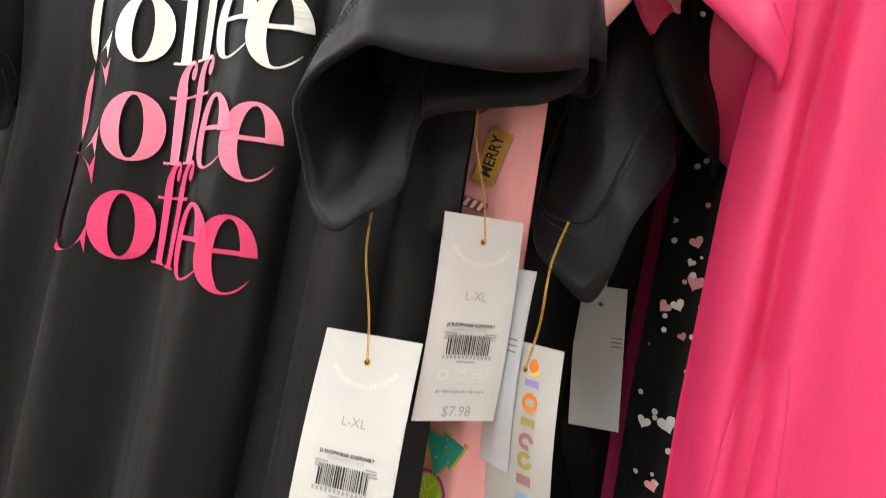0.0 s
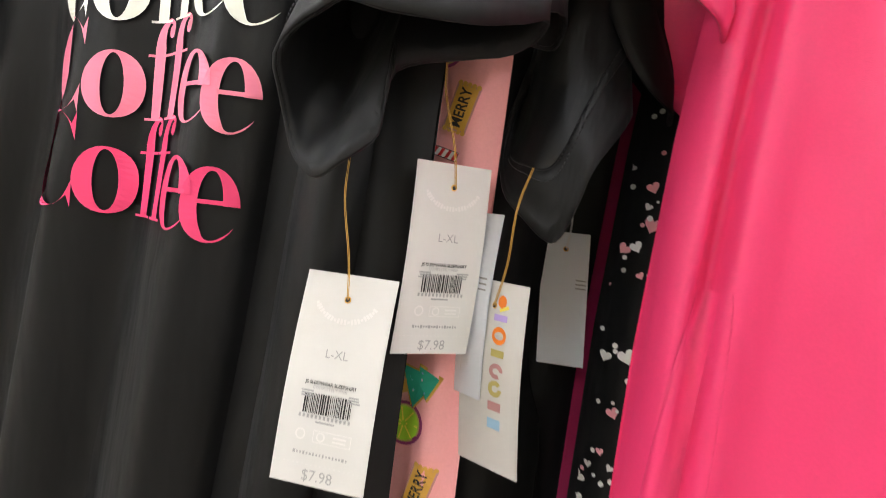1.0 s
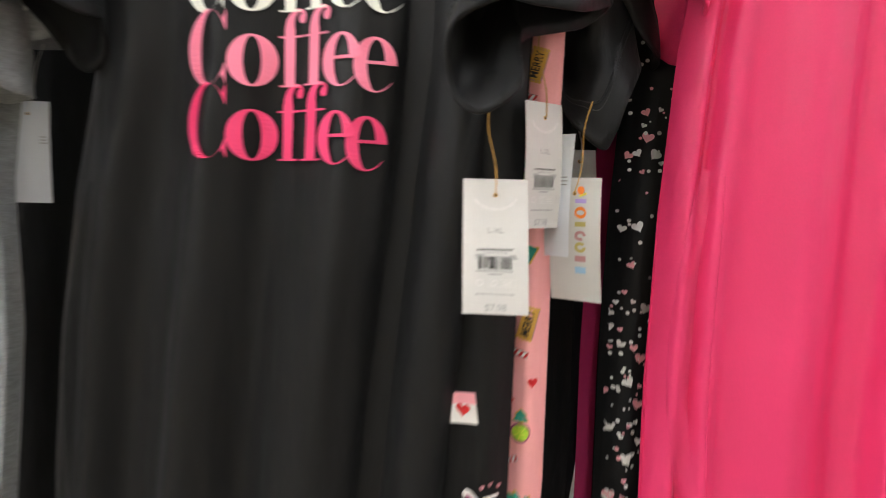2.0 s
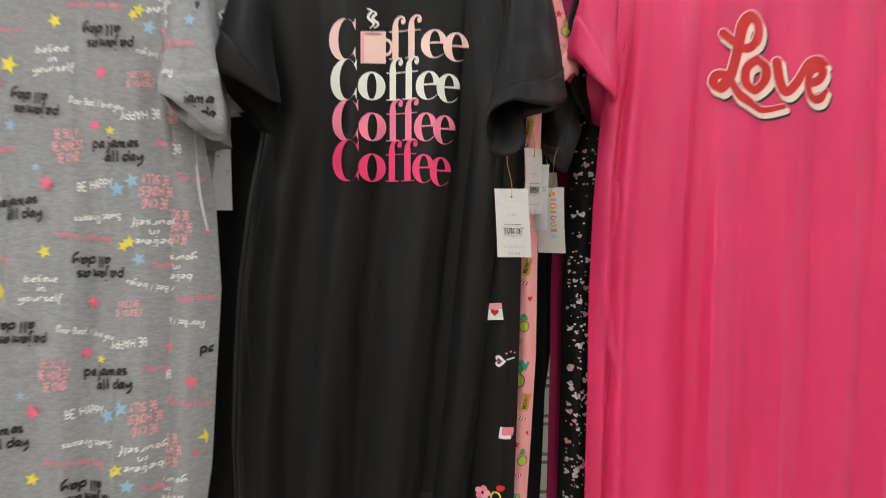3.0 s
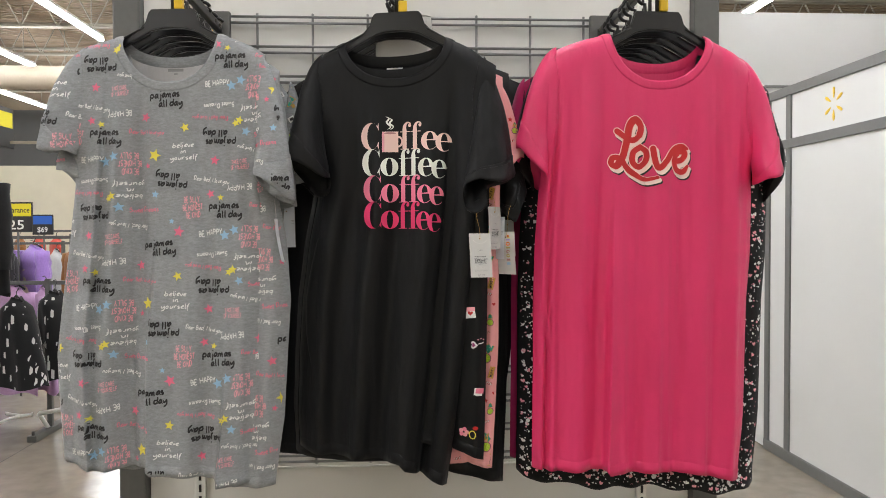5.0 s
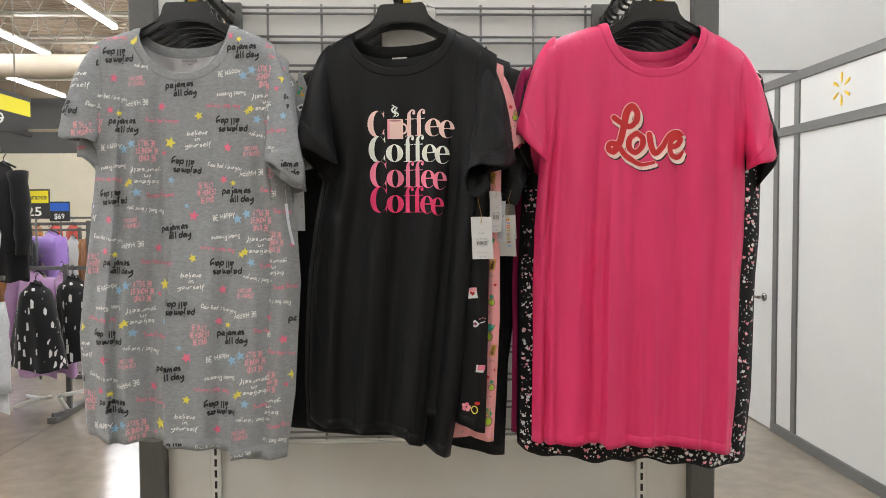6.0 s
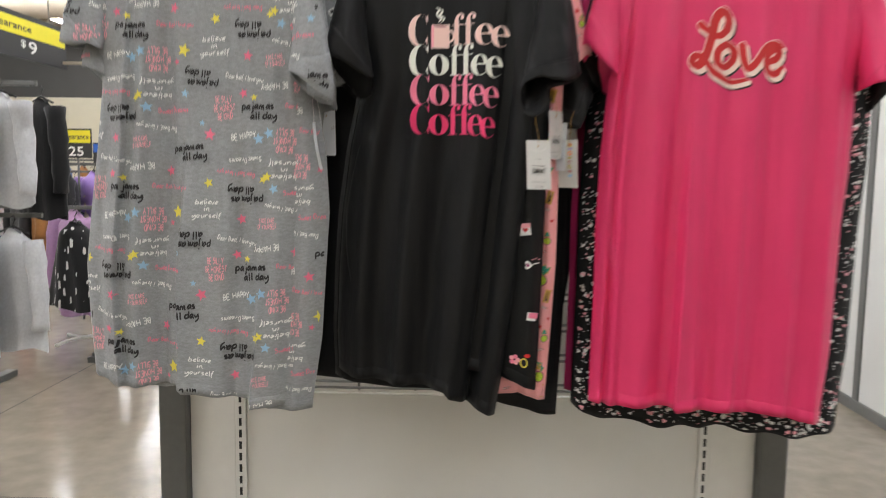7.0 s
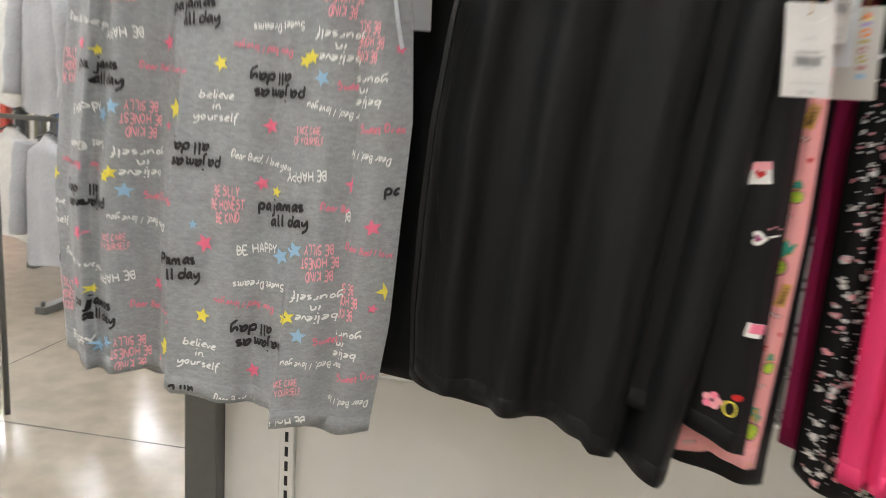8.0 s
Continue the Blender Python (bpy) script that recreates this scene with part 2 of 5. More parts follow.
tube(h, catmull([(WX - 0.05, 3.065, 0.925), (WX - 0.055, 3.10, 0.926), (WX - 0.05, 3.15, 0.925), (WX - 0.048, 3.20, 0.924)], 5), 0.0095, 12)
part("lever_handle", h, CHROME, door, "steel lever handle")
mark = thing("spark_sign", (WX, 2.16, 2.235), "yellow six-petalled mark on the upper panel", "sign")
for k in range(6):
    a = math.radians(60 * k + 90)
    bm = bmesh.new()
    rim = []
    for i in range(16):
        q = i * math.tau / 16
        u, w = 0.066 + 0.032 * math.cos(q), (0.0085 + 0.004 * math.cos(q)) * math.sin(q)
        rim.append((WX + 0.012, 2.165 - (u * math.cos(a) - w * math.sin(a)), 2.235 + u * math.sin(a) + w * math.cos(a)))
    f = [bm.verts.new((x - 0.004, y, z)) for x, y, z in rim]
    g = [bm.verts.new((x, y, z)) for x, y, z in rim]
    bm.faces.new(f)
    for i in range(16):
        bm.faces.new((f[i], g[i], g[(i + 1) % 16], f[(i + 1) % 16]))
    bmesh.ops.recalc_face_normals(bm, faces=bm.faces)
    part("petal", bm, YELLOW_PLASTIC, mark, flat=True)

# ---- the display bay ----
bay = thing("display_bay", (0, 0.05, 0), "white shop display bay with grey posts and a wire grid", "display fixture")
part("back_panel", boxed((-0.598, 0.012, 0.0), (0.598, 0.03, 0.86)), WHITE_BOARD, bay, flat=True)
part("back_panel", boxed((-0.598, 0.012, 0.866), (0.598, 0.03, 2.45)), WHITE_BOARD, bay, flat=True)
for s in (-1, 1):
    xs = sorted((s * 0.628, s * 0.747))
    part("side_panel", boxed((xs[0], 0.004, 0.0), (xs[1], 0.03, 2.45), 0.002), WHITE_STEEL, bay, flat=True)
    xp = sorted((s * 0.748, s * 0.818))
    part("post", boxed((xp[0], -0.03, 0.0), (xp[1], 0.06, 2.5), 0.005), STEEL, bay, "dark grey square post", flat=True)
    xc = s * 0.613
    part("slotted_standard", boxed((xc - 0.014, 0.0, 0.0), (xc + 0.014, 0.03, 2.45), 0.002), WHITE_STEEL, bay, flat=True)
    bm = bmesh.new()
    for k in range(76):
        z = 0.04 + 0.0318 * k
        for dx in (0.0,):
            box(bm, (xc + dx - 0.0035, -0.0012, z), (xc + dx + 0.0035, -0.0004, z + 0.021))
    part("slots", bm, SLOT, bay, "dark slots up the standard", flat=True)
grid = thing("wire_grid", (0, -0.01, 0.88), "grey wire grid panel hung on the display bay", "wire grid")
for k in range(9):
    x = -0.594 + 0.1485 * k
    part("upright_wire", tube(bmesh.new(), [(x, 0.0, 0.875), (x, 0.0, 2.103)], 0.0035, 8), WIRE, grid)
z = 2.092
while z > 0.87:
    for dz in (0.0, -0.0165):
        part("cross_wire", tube(bmesh.new(), [(-0.6, -0.007, z + dz), (0.6, -0.007, z + dz)], 0.0036, 8), WIRE, grid)
    z -= 0.0795

# ---- prints: flat shapes laid on cloth ----
TEXTS = {}


def words(body, shear=0.0, bold=0.0):
    """Outline of a word in the built-in font: points about (0, 0) at letter size 1, and faces."""
    key = (body, shear, bold)
    if key not in TEXTS:
        cu = bpy.data.curves.new("words", "FONT")
        cu.body, cu.align_x, cu.align_y, cu.shear, cu.resolution_u, cu.space_line = body, "CENTER", "CENTER", shear, 2, 0.75
        cu.offset = bold
        ob = new("words", cu)
        me = bpy.data.meshes.new_from_object(ob.evaluated_get(bpy.context.evaluated_depsgraph_get()))
        TEXTS[key] = ([(v.co.x, v.co.y) for v in me.vertices], [tuple(p.vertices) for p in me.polygons])
        bpy.data.objects.remove(ob)
        bpy.data.meshes.remove(me)
        bpy.data.curves.remove(cu)
    return TEXTS[key]


def fan(rim):
    n = len(rim)
    cx, cy = sum(p[0] for p in rim) / n, sum(p[1] for p in rim) / n
    return [(cx, cy)] + list(rim), [(0, 1 + i, 1 + (i + 1) % n) for i in range(n)]


def star_shape():
    return fan([((0.5 if k % 2 == 0 else 0.23) * math.sin(k * math.pi / 5), (0.5 if k % 2 == 0 else 0.23) * math.cos(k * math.pi / 5)) for k in range(10)])


def disc_shape(n=14, a=0.5, b=0.5):
    return fan([(a * math.cos(k * math.tau / n), b * math.sin(k * math.tau / n)) for k in range(n)])


def heart_shape(n=18):
    return fan([(0.031 * 16 * math.sin(t) ** 3, 0.031 * (13 * math.cos(t) - 5 * math.cos(2 * t) - 2 * math.cos(3 * t) - math.cos(4 * t))) for t in (k * math.tau / n for k in range(n))])


def ribbon(path, widths, across=4):
    """A flat brush stroke along a path."""
    v, f = [], []
    m1 = across + 1
    for i, p in enumerate(path):
        a, b = path[max(i - 1, 0)], path[min(i + 1, len(path) - 1)]
        dx, dy = b[0] - a[0], b[1] - a[1]
        m = math.hypot(dx, dy) or 1.0
        w = widths if isinstance(widths, (int, float)) else widths[i]
        for k in range(m1):
            q = (k / across - 0.5) * w
            v.append((p[0] - dy / m * q, p[1] + dx / m * q))
    for i in range(len(path) - 1):
        for k in range(across):
            f.append((m1 * i + k, m1 * i + k + 1, m1 * (i + 1) + k + 1, m1 * (i + 1) + k))
    return v, f


def merge(*shapes):
    v, f = [], []
    for sv, sf in shapes:
        k = len(v)
        v += sv
        f += [tuple(i + k for i in q) for q in sf]
    return v, f


def moved(shape, dx=0.0, dy=0.0, sx=1.0, sy=None, turn=0.0):
    c, s = math.cos(math.radians(turn)), math.sin(math.radians(turn))
    sy = sx if sy is None else sy
    return [(dx + c * x * sx - s * y * sy, dy + s * x * sx + c * y * sy) for x, y in shape[0]], shape[1]


def bar_shape(w, h):
    n = 6
    return [(-w / 2 + w * i / n, y) for i in range(n + 1) for y in (-h / 2, h / 2)], [(2 * i, 2 * i + 2, 2 * i + 3, 2 * i + 1) for i in range(n)]


class Prints:
    """Collects printed shapes and lays them on a garment, each its own part or joined by ink."""

    def __init__(self, split=True):
        self.ink, self.split, self.count = {}, split, 0

    def lay(self, ink, shape, x, z, surface, inside=None, lift=0.0012, key=None, name="motif"):
        self.count += 1
        v, f = self.ink.setdefault((ink, (key if key is not None else self.count) if self.split else 0, name), ([], []))
        k = len(v)
        pts = [(x + a, z + b) for a, b in shape[0]]
        ok = [inside is None or inside(*p) for p in pts]
        if not any(ok):
            return
        v += [(a, surface(a, b) - lift - 0.0006, b) for a, b in pts]
        f += [tuple(i + k for i in q) for q in shape[1] if all(ok[i] for i in q)]

    def put(self, parent, name=None):
        off = Vector(parent.location)
        for (ink, _, own), (v, f) in self.ink.items():
            used = sorted({i for q in f for i in q})
            if not used:
                continue
            at = {i: k for k, i in enumerate(used)}
            me = bpy.data.meshes.new("print")
            me.from_pydata([tuple(Vector(v[i]) - off) for i in used], [], [tuple(at[i] for i in q) for q in f])
            me.materials.append(INK[ink])
            ob = new(name or "printed_" + own, me)
            ob.parent = parent
            if not self.split:
                tagged(ob, kind="stuff")


def sized(shape, w, h):
    """A shape stretched to w by h about its own middle."""
    xs, zs = [p[0] for p in shape[0]], [p[1] for p in shape[0]]
    mx, mz = (min(xs) + max(xs)) / 2, (min(zs) + max(zs)) / 2
    return [((x - mx) / (max(xs) - min(xs)) * w, (z - mz) / (max(zs) - min(zs)) * h) for x, z in shape[0]], shape[1]


# ---- nightshirts ----
class Shirt:
    def __init__(self, y0, slope, left, right, hem, neck, tips, depth=0.03, folds=(), seed=0, wrinkle=0.003, dip=0.045, pleat=0.0):
        self.y0, self.slope, self.left, self.right, self.hem = y0, slope, left, right, hem
        self.nl, self.nr, self.ntop, self.nbot = neck
        self.tips, self.d, self.folds, self.seed, self.wr = tips, depth, folds, seed, wrinkle
        self.cx = (self.nl + self.nr) / 2
        self.dip, self.pleat = dip, pleat

    def edges(self, z):
        return along(self.left, z), along(self.right, z)

    def shoulder(self, x):
        (lx, lz), (rx, rz) = self.tips
        if x < self.nl:
            q = (self.nl - x) / (self.nl - lx)
            return self.ntop + (lz - self.ntop) * (0.75 * q + 0.25 * q ** 4)
        if x > self.nr:
            q = (x - self.nr) / (rx - self.nr)
            return self.ntop + (rz - self.ntop) * (0.75 * q + 0.25 * q ** 4)
        return self.ntop

    def top(self, x, bottom):
        if self.nl < x < self.nr:
            e = (x - self.cx) / (self.nr - self.cx)
            return self.ntop - (self.ntop - bottom) * max(0.0, 1 - abs(e) ** 2.3) ** 0.55
        return self.shoulder(x)

    def base(self, x):
        return self.y0 + self.slope * (x - self.cx)

    def front(self, x, z):
        a, b = self.edges(z)
        s = (x - a) / (b - a)
        e = min(1.0, abs(2 * s - 1))
        y = self.base(x) + self.d * e ** 12 * smooth((1.735 - z) / 0.13)
        k = min(1.0, max(0.0, (self.shoulder(x) - z) / 0.05))
        y += self.d * 0.8 * (1 - math.sqrt(k * (2 - k)))
        for sc, w, amp, ztop, style in self.folds:
            g = smooth((ztop - z) / 0.4)
            if g <= 0:
                continue
            q = 0.0 if style == "p" else (s - sc) / w
            if style == "p":
                y += g * along(w, s) * (1 + 0.25 * smooth((1.46 - z) / 0.35))
            elif style == "r":
                y -= amp * g * math.exp(-q * q)
            elif style == "v":
                y += amp * g * math.exp(-q * q)
            elif style == "w":
                y += amp * g * smooth(q)
            else:
                side = q if style == "a" else -q
                y -= amp * g * (math.exp(-side * 0.9) if side > 0 else math.exp(-(side * 6) ** 2))
        zh = along(self.hem, min(1.0, max(0.0, s)))
        if z - zh < 0.2:
            y += 0.005 * math.exp(-max(0.0, z - zh) / 0.05) * noise.noise((x * 22, z * 22, self.seed + 9))
        if self.pleat:
            y += self.pleat * smooth((self.top(x, self.nbot) - 0.03 - z) / 0.10) * (noise.noise((x * 30, z * 0.9, self.seed + 11)) + 0.5 * noise.noise((x * 64, z * 1.6, self.seed + 17)))
        y += self.wr * noise.noise((x * 7, z * 2.2, self.seed)) + 0.5 * self.wr * noise.noise((x * 22, z * 9, self.seed + 5))
        return y

    def back(self, x, z):
        a, b = self.edges(z)
        e = min(1.0, abs(2 * (x - a) / (b - a) - 1))
        k = min(1.0, max(0.0, (self.shoulder(x) - z) / 0.09))
        r = math.sqrt(k * (2 - k))
        return self.base(x) + self.d + self.d * 0.7 * (1 - e ** 5) * r - self.d * 0.1 * (1 - r)

    def inside(self, x, z):
        a, b = self.edges(z)
        if not a + 0.004 < x < b - 0.004:
            return False
        s = (x - a) / (b - a)
        return along(self.hem, s) + 0.003 < z < self.top(x, self.nbot) - 0.019 * (self.nl < x < self.nr) - 0.002

    def sheet(self, depth_of, bottom, cols, rows, raise_hem=0.0):
        bm = bmesh.new()
        grid_ = []
        for i in range(cols + 1):
            s = i / cols
            z = self.ntop
            for _ in range(8):
                a, b = self.edges(z)
                z = 0.5 * z + 0.5 * self.top(lerp(a, b, s), bottom)
            zh = along(self.hem, s) + raise_hem
            col = []
            for j in range(rows + 1):
                zz = lerp(z, zh, j / rows)
                a, b = self.edges(zz)
                x = lerp(a, b, s)
                col.append(bm.verts.new((x, depth_of(x, zz), zz)))
            grid_.append(col)
        for p, q in zip(grid_, grid_[1:]):
            for j in range(rows):
                bm.faces.new((p[j], p[j + 1], q[j + 1], q[j]))
        return bm

    def band(self, depth_of, bottom, lift, w=0.019):
        bm = bmesh.new()
        rows = []
        n = 48
        hw = self.nr - self.cx
        for i in range(n + 1):
            t = -1 + 2 * i / n
            t = math.sin(t * math.pi / 2)
            x = self.cx + hw * t
            z = self.ntop - (self.ntop - bottom) * max(0.0, 1 - abs(t) ** 2.3) ** 0.55
            e = 1e-3
            t2 = min(1.0, max(-1.0, t + e))
            t1 = min(1.0, max(-1.0, t - e))
            z2 = self.ntop - (self.ntop - bottom) * max(0.0, 1 - abs(t2) ** 2.3) ** 0.55
            z1 = self.ntop - (self.ntop - bottom) * max(0.0, 1 - abs(t1) ** 2.3) ** 0.55
            dx, dz = hw * (t2 - t1), z2 - z1
            m = math.hypot(dx, dz) or 1.0
            nx, nz = dz / m, -dx / m
            ring = []
            for k in range(6):
                q = k / 5
                px, pz = x + nx * w * q, z + nz * w * q
                pz = min(pz, self.shoulder(px) + 0.002)
                bulge = lift if 0 < k < 5 else lift * (0.5 if k == 0 else 0.0)
                ring.append(bm.verts.new((px, depth_of(px, pz) - bulge, pz)))
            rows.append(ring)
        for p, q in zip(rows, rows[1:]):
            for k in range(5):
                bm.faces.new((p[k], p[k + 1], q[k + 1], q[k]))
        return bm

    def hem_band(self, cols, w=0.022):
        bm = bmesh.new()
        last = None
        for i in range(cols + 1):
            s = i / cols
            zh = along(self.hem, s)
            ring = []
            for q, li in ((0.0, 0.0005), (0.0, 0.0018), (0.5, 0.0016), (0.9, 0.0012), (1.0, 0.0)):
                z = zh + w * q - (0.001 if q == 0 else 0)
                a, b = self.edges(z)
                x = lerp(a, b, s)
                ring.append(bm.verts.new((x, self.front(x, z) - li, z)))
            if last:
                for k in range(4):
                    bm.faces.new((last[k], ring[k], ring[k + 1], last[k + 1]))
            last = ring
        return bm


class Sleeve:
    """A flattened, drooping tube from armhole to cuff."""

    def __init__(self, top, cuff_out, cuff_in, pit, y_arm, y_cuff, d_arm=0.022, d_cuff=0.034, droop=0.0, bow=0.012, seed=3, wave=0.003):
        self.p = [Vector((a[0], 0, a[1])) for a in (top, cuff_out, cuff_in, pit)]
        self.ya, self.yc, self.da, self.dc, self.droop, self.bow, self.seed, self.wave = y_arm, y_cuff, d_arm, d_cuff, droop, bow, seed, wave
        self.out = 1 if cuff_out[0] > cuff_in[0] else -1

    def line(self, t):
        ctl = Vector((lerp(self.p[0].x, self.p[1].x, 0.62), 0, self.p[0].z - 0.022))
        a = (1 - t) ** 2 * self.p[0] + 2 * t * (1 - t) * ctl + t * t * self.p[1]
        b = self.p[3].lerp(self.p[2], t)
        return a, b

    def mid(self, t):
        return lerp(self.ya, self.yc, smooth(t)), lerp(self.da, self.dc, t)

    def point(self, t, q, grow=0.0):
        a, b = self.line(t)
        c, h = (a + b) / 2, (a - b) / 2
        y, d = self.mid(t)
        sn = math.sin(q)
        p = c + h * math.cos(q) * (1 + grow / max(h.length, 0.01))
        f = math.copysign(abs(sn) ** 0.75, sn)
        p.y = y - (d + grow) * f
        if f < 0:
            p.z += f * self.droop * t ** 2 * (1 - 0.5 * math.cos(q))
        p.y += 0.009 * t * noise.noise((p.x * 30, p.z * 14, self.seed)) + 0.004 * t * noise.noise((p.x * 70, p.z * 30, self.seed + 7)) * (1 if f > 0 else 2.2)
        p.z += self.wave * t * t * math.sin(3 * q + self.seed)
        p.y += 1.5 * self.wave * t * math.sin(2 * q + 1.3 * self.seed + 4 * t)
        p.x += 0.004 * noise.noise((p.z * 25, q, self.seed + 2)) * t
        return p

    def mesh(self, t0=0.0, t1=1.0, n=18, m=28, grow=0.0):
        bm = bmesh.new()
        rings = []
        for i in range(n + 1):
            t = lerp(t0, t1, i / n)
            rings.append([bm.verts.new(self.point(t, k * math.tau / m, grow)) for k in range(m)])
        for u, v in zip(rings, rings[1:]):
            for k in range(m):
                bm.faces.new((u[k], u[(k + 1) % m], v[(k + 1) % m], v[k]))
        bmesh.ops.recalc_face_normals(bm, faces=bm.faces)
        return bm

    def where(self, x, z):
        best, bt = 9, 0
        for i in range(25):
            a, b = self.line(i / 24)
            ax = (a - b).normalized()
            v = Vector((x, 0, z)) - (a + b) / 2
            d = (v - ax * v.dot(ax)).length
            if d < best:
                best, bt = d, i / 24
        a, b = self.line(bt)
        ax = (a - b)
        k = ((Vector((x, 0, z)) - (a + b) / 2).dot(ax)) / (ax.dot(ax) / 2 + 1e-9)
        return bt, k

    def front(self, x, z):
        t, k = self.where(x, z)
        y, d = self.mid(t)
        return y - d * max(0.0, 1 - k * k) ** 0.37 - 0.002

    def inside(self, x, z):
        t, k = self.where(x, z)
        a, b = self.line(t)
        c = (a + b) / 2 + (a - b) / 2 * k
        return abs(k) < 0.90 and 0.06 < t < 0.97 and math.hypot(c.x - x, c.z - z) < 0.04


class OpenSleeve(Sleeve):
    """A sleeve lofted from a flat armhole to a freely hanging cuff loop, seen into from below."""

    def __init__(self, top, pit, y_arm, d_arm, loop, seed=3, bow=0.014):
        self.p = [Vector((q[0], 0, q[1])) for q in (top, top, pit, pit)]
        self.ya, self.da, self.seed, self.bow = y_arm, d_arm, seed, bow
        k = len(loop)
        ext = [loop[i % k] for i in range(-1, k + 2)]
        self.loop = [Vector(p) for p in catmull(ext, 12)[12:12 + 12 * k + 1]]
        self.middle = sum((Vector(p) for p in loop), Vector()) / k

    def point(self, t, q, grow=0.0):
        c, h = (self.p[0] + self.p[3]) / 2, (self.p[0] - self.p[3]) / 2
        a = c + h * math.cos(q)
        a.y = self.ya - self.da * math.sin(q)
        f = (q / math.tau) % 1.0 * (len(self.loop) - 1)
        k = int(f)
        b = self.loop[k].lerp(self.loop[min(k + 1, len(self.loop) - 1)], f - k)
        p = a.lerp(b, t)
        arch = math.sin(math.pi * min(1.0, t))
        p.y -= 0.010 * arch * math.sin(q)
        p.x += self.bow * arch * max(0.0, math.cos(q))
        p.y += 0.009 * t * noise.noise((p.x * 34, p.z * 22, self.seed)) + 0.004 * t * noise.noise((p.x * 60 + p.z * 40, p.z * 50, self.seed + 3)) + 0.0025 * noise.noise((p.x * 80, p.z * 40, self.seed + 7))
        mid = Vector((c.x, self.ya, c.z)).lerp(self.middle, t)
        return p + (p - mid).normalized() * grow

    def mesh(self, t0=0.0, t1=1.0, n=26, m=64, grow=0.0):
        return Sleeve.mesh(self, t0, t1, max(n, 4), 64, grow)


def thick(ob, w):
    m = ob.modifiers.new("thickness", "SOLIDIFY")
    m.thickness, m.offset = w, -1
    return ob


def nightshirt(label, sh, sleeves, fabric, lining, group, cols=200, rows=110, tag_ink=None):
    zb = min(z for s, z in sh.hem)
    for sl in sleeves:
        if sl.p[0].z > 1.8:
            sl.ya = sh.base(sl.p[0].x) + sl.da + 0.001
    t = thing("nightshirt", (sh.cx, sh.y0, zb), label, "nightshirt", group)
    panel = part("front_panel", sh.sheet(sh.front, sh.nbot, cols, rows), fabric, t)
    part("back_panel", sh.sheet(sh.back, sh.ntop - sh.dip, 60, 50), lining, t, "paler inside of the back")
    thick(part("collar", sh.band(sh.front, sh.nbot, 0.0004, 0.019), fabric, t, "ribbed round collar band"), 0.0006)
    part("back_collar", sh.band(lambda x, z: sh.back(x, z), sh.ntop - sh.dip, 0.0016, 0.022), fabric, t)
    part("hem", sh.hem_band(cols), fabric, panel, "stitched hem band")
    for sl in sleeves:
        s = thick(part("sleeve", sl.mesh(), fabric, t), 0.0016)
        part("stitch_line", sl.mesh(0.828, 0.842, 2, 28, 0.0016), fabric, s)
        thick(part("cuff", sl.mesh(0.84, 1.005, 5, 28, 0.0014), fabric, s, "stitched sleeve cuff"), 0.0018)
    for sl in sleeves:
        if isinstance(sl, OpenSleeve):
            bm = bmesh.new()
            for t_ in (0.845, 0.87):
                for k in range(150):
                    q = math.tau * k / 150
                    tube(bm, [sl.point(t_, q + f * math.tau / 150, 0.0022) for f in (0.0, 0.3, 0.62)], 0.00028, 5)
            tagged(part("stitching", bm, THREAD, t, "double row of dark stitches"), kind="stuff")
    if cols > 150:
        for side in (0, 1):
            pts = []
            for k in range(19):
                z = lerp(sh.tips[side][1] - 0.008, 1.69, k / 18)
                x = sh.edges(z)[side] + (0.012 + 0.010 * math.sin(math.pi * k / 18)) * (1 - 2 * side)
                pts.append((x, sh.front(x, z) - 0.0002, z))
            part("armhole_seam", tube(bmesh.new(), pts, 0.0011, 6), fabric, t)
    if tag_ink:
        x, z = sh.cx, sh.ntop - sh.dip - 0.027
        pr = Prints()
        back = lambda a, b: sh.back(a, b) - 0.002
        pr.lay(tag_ink, bar_shape(0.034, 0.006), x, z, back, lift=0.001)
        pr.lay(tag_ink, bar_shape(0.008, 0.003), x, z - 0.008, back, lift=0.001)
        pr.put(t, "neck_label")
    return t


# the three front shirts
GS = Shirt(-0.470, -0.12, [(0.98, -0.79), (1.13, -0.80), (1.25, -0.805), (1.37, -0.79), (1.495, -0.772), (1.62, -0.757), (1.88, -0.742)],
           [(0.98, -0.361), (1.12, -0.340), (1.25, -0.332), (1.37, -0.324), (1.49, -0.331), (1.61, -0.353), (1.87, -0.342)],
           [(0, 1.026), (0.18, 1.010), (0.45, 1.022), (0.475, 1.008), (0.775, 0.999), (0.80, 0.984), (1, 0.984)],
           (-0.642, -0.441, 1.930, 1.827), ((-0.745, 1.898), (-0.338, 1.880)), 0.032,
           ((0.46, 0.10, 0.0297, 1.60, "a"), (0.80, 0.08, 0.0243, 1.40, "a"), (0.36, 0.04, 0.0216, 1.95, "v"), (0.25, 0.035, 0.0162, 1.95, "r"), (0.16, 0.05, 0.0189, 1.90, "b"), (0.07, 0.04, 0.0135, 1.8, "v"), (0.62, 0.07, 0.0108, 1.6, "r"), (0.70, 0.03, 0.0108, 1.75, "v"), (0.93, 0.04, 0.0189, 1.8, "v")), 1, dip=0.042, pleat=0.0035)
